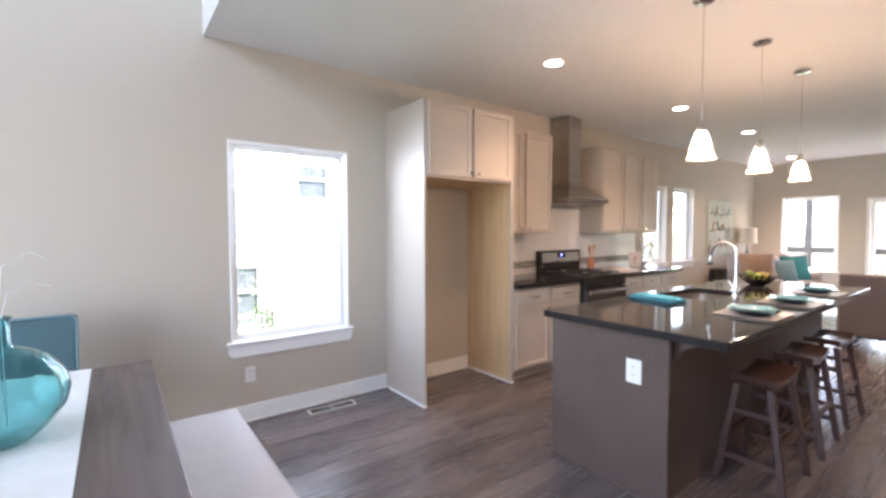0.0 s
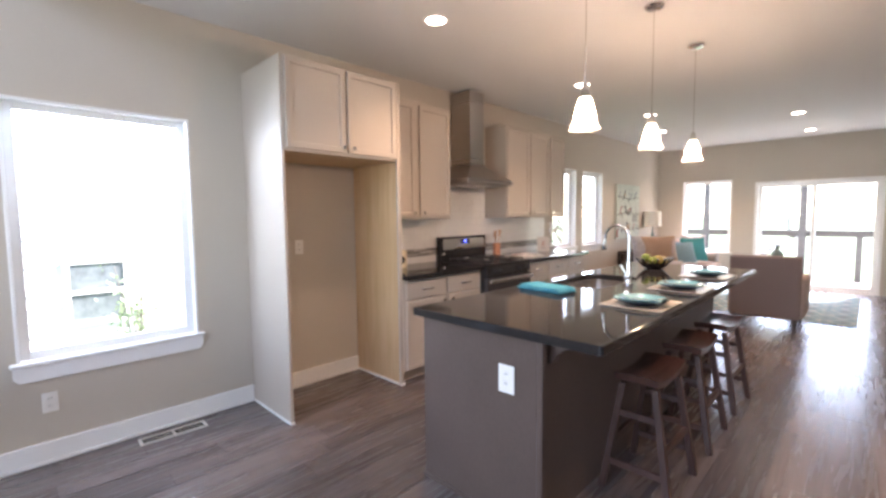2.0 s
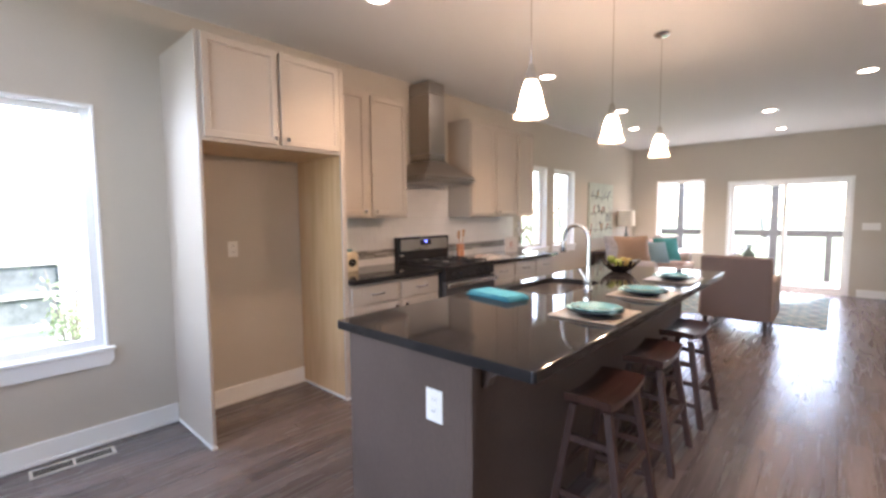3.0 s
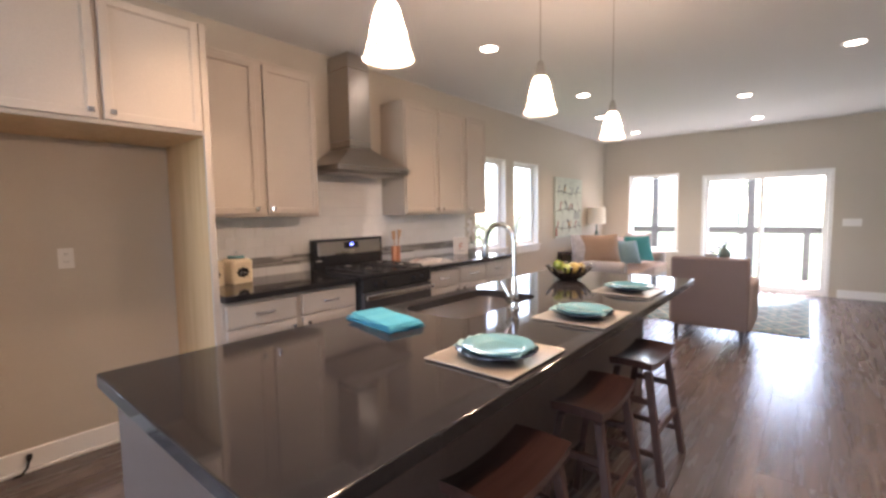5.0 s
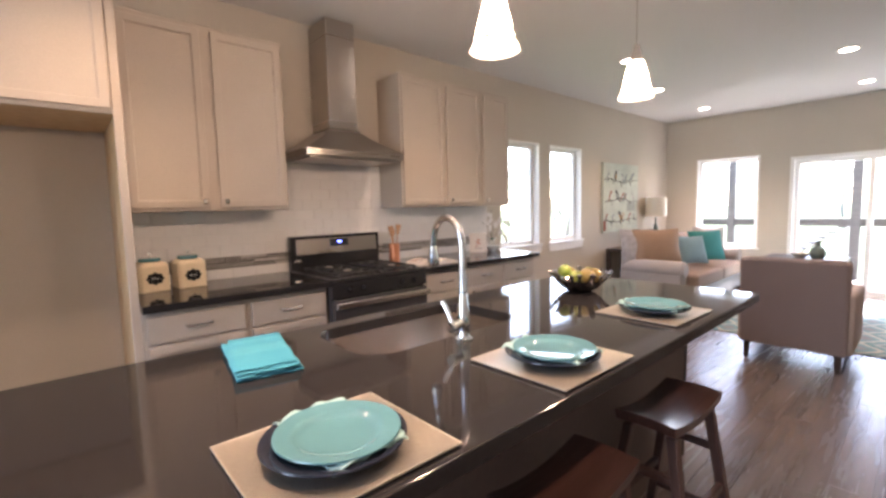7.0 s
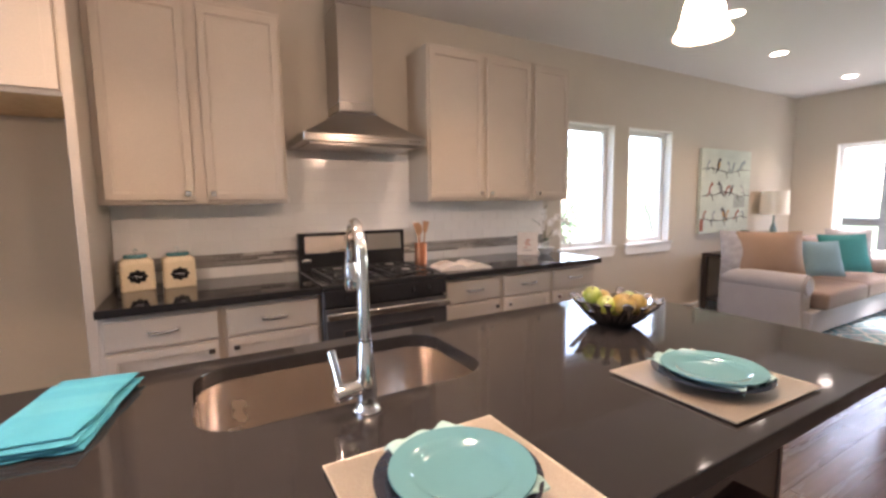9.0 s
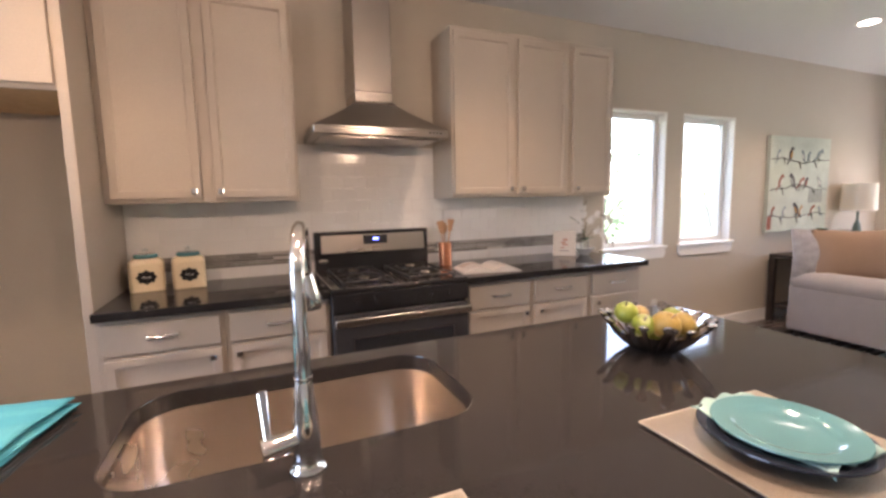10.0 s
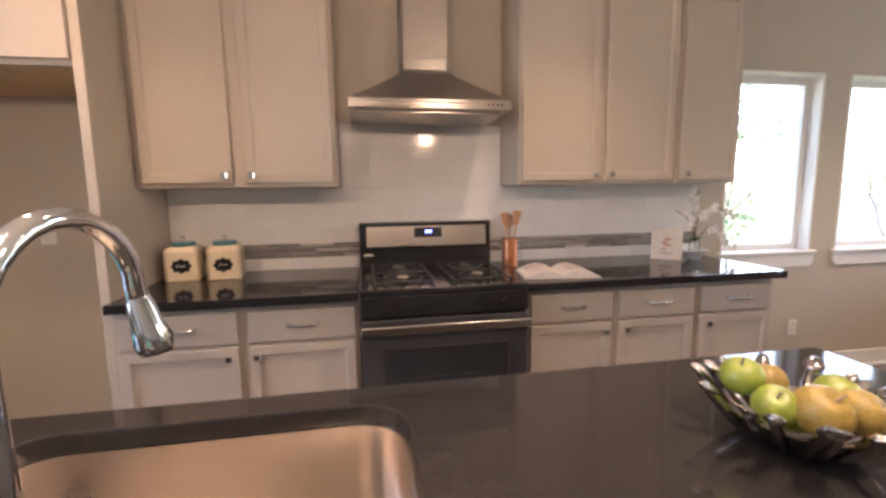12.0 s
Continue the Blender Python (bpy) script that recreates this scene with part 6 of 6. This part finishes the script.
def railing():
    r = thing("deck_railing", (13.05, -1.0, -0.055), "dark wood deck railing with square posts", "railing")
    part("top_rail", solid(-0.06, 0.06, 0, 6.0, 1.02, 1.07, 0.004), RAILW, r)
    part("under_rail", solid(-0.02, 0.02, 0, 6.0, 0.93, 1.018, 0.003), RAILW, r)
    for y in (0.05, 1.96, 4.20, 5.95):
        part("post", solid(-0.05, 0.05, y - 0.05, y + 0.05, 0, 1.018, 0.004), RAILW, r)
    for y in (2.88, 4.745):
        part("tall_post", solid(-0.065, 0.065, y - 0.065, y + 0.065, 0, 2.75, 0.004), RAILW, r, "tall dark porch post")


railing()


def outside_stair():
    s = thing("garden_stair", (14.1, 2.2, -0.7), "dark open wooden stair beyond the deck", "stair")
    for i in range(9):
        part("tread", solid(-0.45, 0.45, 1.02 - i * 0.145, 1.13 - i * 0.145, 0.68 + i * 0.105, 0.72 + i * 0.105, 0.004), RAILW, s)
    for x in (-0.36, 0.36):
        rod(bm := bmesh.new(), (x, 1.95, 0.0), (x, -0.2, 1.55), 0.02, 0.02, 8)
        part("stringer", bm, GALV, s, "thin galvanised stringer")
    part("post", solid(-0.05, 0.05, -0.24, -0.14, 0, 1.55, 0.004), GALV, s)


outside_stair()


def house(x0, x1, y0, y1, h, label, windows, rz=0):
    """A house with lap siding on its near side, a gable roof and windows (x, z, w, h)."""
    b = thing("house", (x0, y0, -0.7), label, "house")
    W, D = x1 - x0, y1 - y0
    bm = bmesh.new()
    n = int(h / 0.17)
    for i in range(n):
        z = i * 0.17
        q = [bm.verts.new(c) for c in ((0, -0.018, z), (W, -0.018, z), (W, 0.0, z + 0.17), (0, 0.0, z + 0.17))]
        bm.faces.new(q)
        bm.faces.new([bm.verts.new(c) for c in ((0, 0, z), (W, 0, z), (W, -0.018, z), (0, -0.018, z))])
    box(bm, 0, W, 0.002, D, 0, h)
    part("wall", bm, SIDING, b, smooth=False)
    rf = bmesh.new()
    p = [(-0.4, -0.4, h - 0.1), (W + 0.4, -0.4, h - 0.1), (W + 0.4, D / 2, h + 1.9), (-0.4, D / 2, h + 1.9), (-0.4, D + 0.4, h - 0.1), (W + 0.4, D + 0.4, h - 0.1)]
    vs = [rf.verts.new(c) for c in p]
    rf.faces.new((vs[0], vs[1], vs[2], vs[3])), rf.faces.new((vs[3], vs[2], vs[5], vs[4])), rf.faces.new((vs[0], vs[3], vs[4])), rf.faces.new((vs[1], vs[5], vs[2])), rf.faces.new((vs[0], vs[4], vs[5], vs[1]))
    part("roof", rf, ROOFM, b, smooth=False)
    for wx, wz, ww, wh in windows:
        win = part("window", solid(wx - x0 + 0.05, wx - x0 + ww - 0.05, -0.03, 0.0, wz + 0.7 + 0.05, wz + 0.7 + wh - 0.05), NEIGHGLASS, b)
        fr = bmesh.new()
        a, c = wx - x0, wz + 0.7
        for q in ((a, a + 0.06, c, c + wh), (a + ww - 0.06, a + ww, c, c + wh), (a + 0.06, a + ww - 0.06, c, c + 0.06), (a + 0.06, a + ww - 0.06, c + wh - 0.06, c + wh), (a + 0.06, a + ww - 0.06, c + wh / 2 - 0.025, c + wh / 2 + 0.025)):
            box(fr, q[0], q[1], -0.05, -0.0, q[2], q[3])
        part("frame", fr, TRIM, win)
    return b


house(-6, 9.0, 8.0, 15.0, 5.6, "neighbouring white lap-sided house with small windows", [(1.18, 0.05, 0.68, 0.85), (2.40, 1.90, 0.60, 0.75), (-1.5, 0.6, 0.9, 1.3), (6.6, 1.2, 0.8, 1.2)])


def tree(x, y, h, seed, spread=1.0, leaves=900, bare=0.35):
    t = thing("tree", (x, y, -0.7), "young spring tree with thin branches and sparse leaves", "tree")
    rng = random.Random(seed)
    bm, ends = bmesh.new(), []

    def limb(p, d, L, r, depth):
        pts = [p]
        for i in range(4):
            d = (d + Vector((rng.uniform(-0.2, 0.2), rng.uniform(-0.2, 0.2), rng.uniform(-0.05, 0.15)))).normalized()
            pts.append(pts[-1] + d * L / 4)
        tube(bm, pts, [r, r * 0.9, r * 0.78, r * 0.66, r * 0.55], 6)
        if depth:
            for k in range(3):
                a = rng.uniform(0, 6.283)
                nd = (d + Vector((math.cos(a), math.sin(a), 0.25)) * rng.uniform(0.6, 1.0) * spread).normalized()
                limb(pts[rng.choice((2, 3, 4))], nd, L * rng.uniform(0.55, 0.75), r * 0.5, depth - 1)
        else:
            ends.append(pts)

    limb(Vector((0, 0, 0)), Vector((0, 0, 1)), h * 0.42, h * 0.018, 3)
    part("trunk", bm, BARK, t)
    lv, lf = [], []
    for i in range(leaves):
        pts = rng.choice(ends)
        c = pts[rng.randrange(1, 5)] + Vector((rng.gauss(0, 0.16), rng.gauss(0, 0.16), rng.gauss(0, 0.14)))
        u = Vector((rng.gauss(0, 1), rng.gauss(0, 1), rng.gauss(0, 1))).normalized()
        w = u.orthogonal().normalized()
        s = rng.uniform(0.035, 0.07)
        n = len(lv)
        lv += [c - u * s, c + w * s * 0.5, c + u * s, c - w * s * 0.5]
        lf.append((n, n + 1, n + 2, n + 3))
    me = bpy.data.meshes.new("crown")
    me.from_pydata([tuple(v) for v in lv], [], lf)
    me.materials.append(LEAF)
    cr = new("crown", me)
    cr.parent = t


tree(8.6, 6.3, 3.2, 3, 1.1, 1600)
tree(12.7, 7.3, 4.6, 8, 1.2, 900)
for x, y, h, k in ((62.0, 24.0, 9.0, 5), (70.0, 8.0, 10.0, 6), (66.0, -6.0, 9.5, 12), (64.0, 33.0, 11.0, 14)):
    tree(x, y, h, k, 1.0, 3000)


def shrub(x, y, r, seed):
    """A loose garden shrub: thin stems and many small leaves with gaps."""
    b = thing("shrub", (x, y, -0.7), "loose green garden shrub beside the neighbouring house", "shrub")
    rng = random.Random(seed)
    bm = bmesh.new()
    lv, lf = [], []
    for k in range(14):
        a, lean = rng.uniform(0, 6.283), rng.uniform(0.1, 0.6) * r
        tip = Vector((math.cos(a) * lean, math.sin(a) * lean, rng.uniform(0.9, 1.55)))
        tube(bm, [(0, 0, 0), tip * 0.5 + Vector((0, 0, 0.08)), tip], [0.012, 0.008, 0.004], 5)
        for i in range(30):
            c = tip * rng.uniform(0.45, 1.0) + Vector((rng.gauss(0, 0.10), rng.gauss(0, 0.10), rng.gauss(0, 0.09)))
            u = Vector((rng.gauss(0, 1), rng.gauss(0, 1), rng.gauss(0, 1))).normalized()
            w, q, n = u.orthogonal().normalized(), rng.uniform(0.025, 0.05), len(lv)
            lv += [tuple(c - u * q), tuple(c + w * q * 0.5), tuple(c + u * q), tuple(c - w * q * 0.5)]
            lf.append((n, n + 1, n + 2, n + 3))
    part("stems", bm, BARK, b)
    me = bpy.data.meshes.new("foliage")
    me.from_pydata(lv, [], lf)
    me.materials.append(LEAF)
    new("foliage", me).parent = b


shrub(1.85, 7.5, 0.45, 17)


# ---- floor ----
floor = setting("floor", solid(WW, EW, SW, NW, -0.05, -0.0025), UNDERLAY, "grey-brown wood-look plank floor", "floor")
PW, PL = 0.152, 1.22


def plank_mesh():
    bm = bmesh.new()
    g = 0.0003
    lo = [bm.verts.new((x, y, -0.002)) for x, y in ((g, g), (PL - g, g), (PL - g, PW - g), (g, PW - g))]
    c = g + 0.0005
    hi = [bm.verts.new((x, y, 0.0)) for x, y in ((c, c), (PL - c, c), (PL - c, PW - c), (c, PW - c))]
    bm.faces.new(hi)
    for k in range(4):
        bm.faces.new((lo[k], lo[(k + 1) % 4], hi[(k + 1) % 4], hi[k]))
    bmesh.ops.recalc_face_normals(bm, faces=bm.faces)
    me = bpy.data.meshes.new("plank")
    bm.to_mesh(me)
    bm.free()
    me.materials.append(PLANK)
    return me


plank = plank_mesh()
verts, faces = [], []
rng = random.Random(4)
row, count = 0, 0
y = SW
while y < NW - 0.01:
    x = WW - rng.random() * PL
    while x < EW:
        if 0.3 < x + PL / 2 < 8.6 and -0.4 < y and x > WW and x + PL < EW and y + PW < NW:
            if count < 300:
                ob = new("plank", plank)
                ob.location = (x, y, 0)
                ob.parent = floor
                count += 1
                x += PL
                continue
        x0, x1, y1 = max(x, WW), min(x + PL, EW), min(y + PW, NW)
        g, c, n = 0.0003, 0.0008, len(verts)
        verts += [(x0 + g, y + g, -0.002), (x1 - g, y + g, -0.002), (x1 - g, y1 - g, -0.002), (x0 + g, y1 - g, -0.002)]
        verts += [(x0 + c, y + c, 0), (x1 - c, y + c, 0), (x1 - c, y1 - c, 0), (x0 + c, y1 - c, 0)]
        faces += [(n + 4, n + 5, n + 6, n + 7)] + [(n + k, n + (k + 1) % 4, n + 4 + (k + 1) % 4, n + 4 + k) for k in range(4)]
        x += PL
    y += PW
me = bpy.data.meshes.new("planks")
me.from_pydata(verts, [], faces)
me.materials.append(PLANK_REST)
rest = new("planks", me)
rest.parent = floor
rest["kind"] = "stuff"
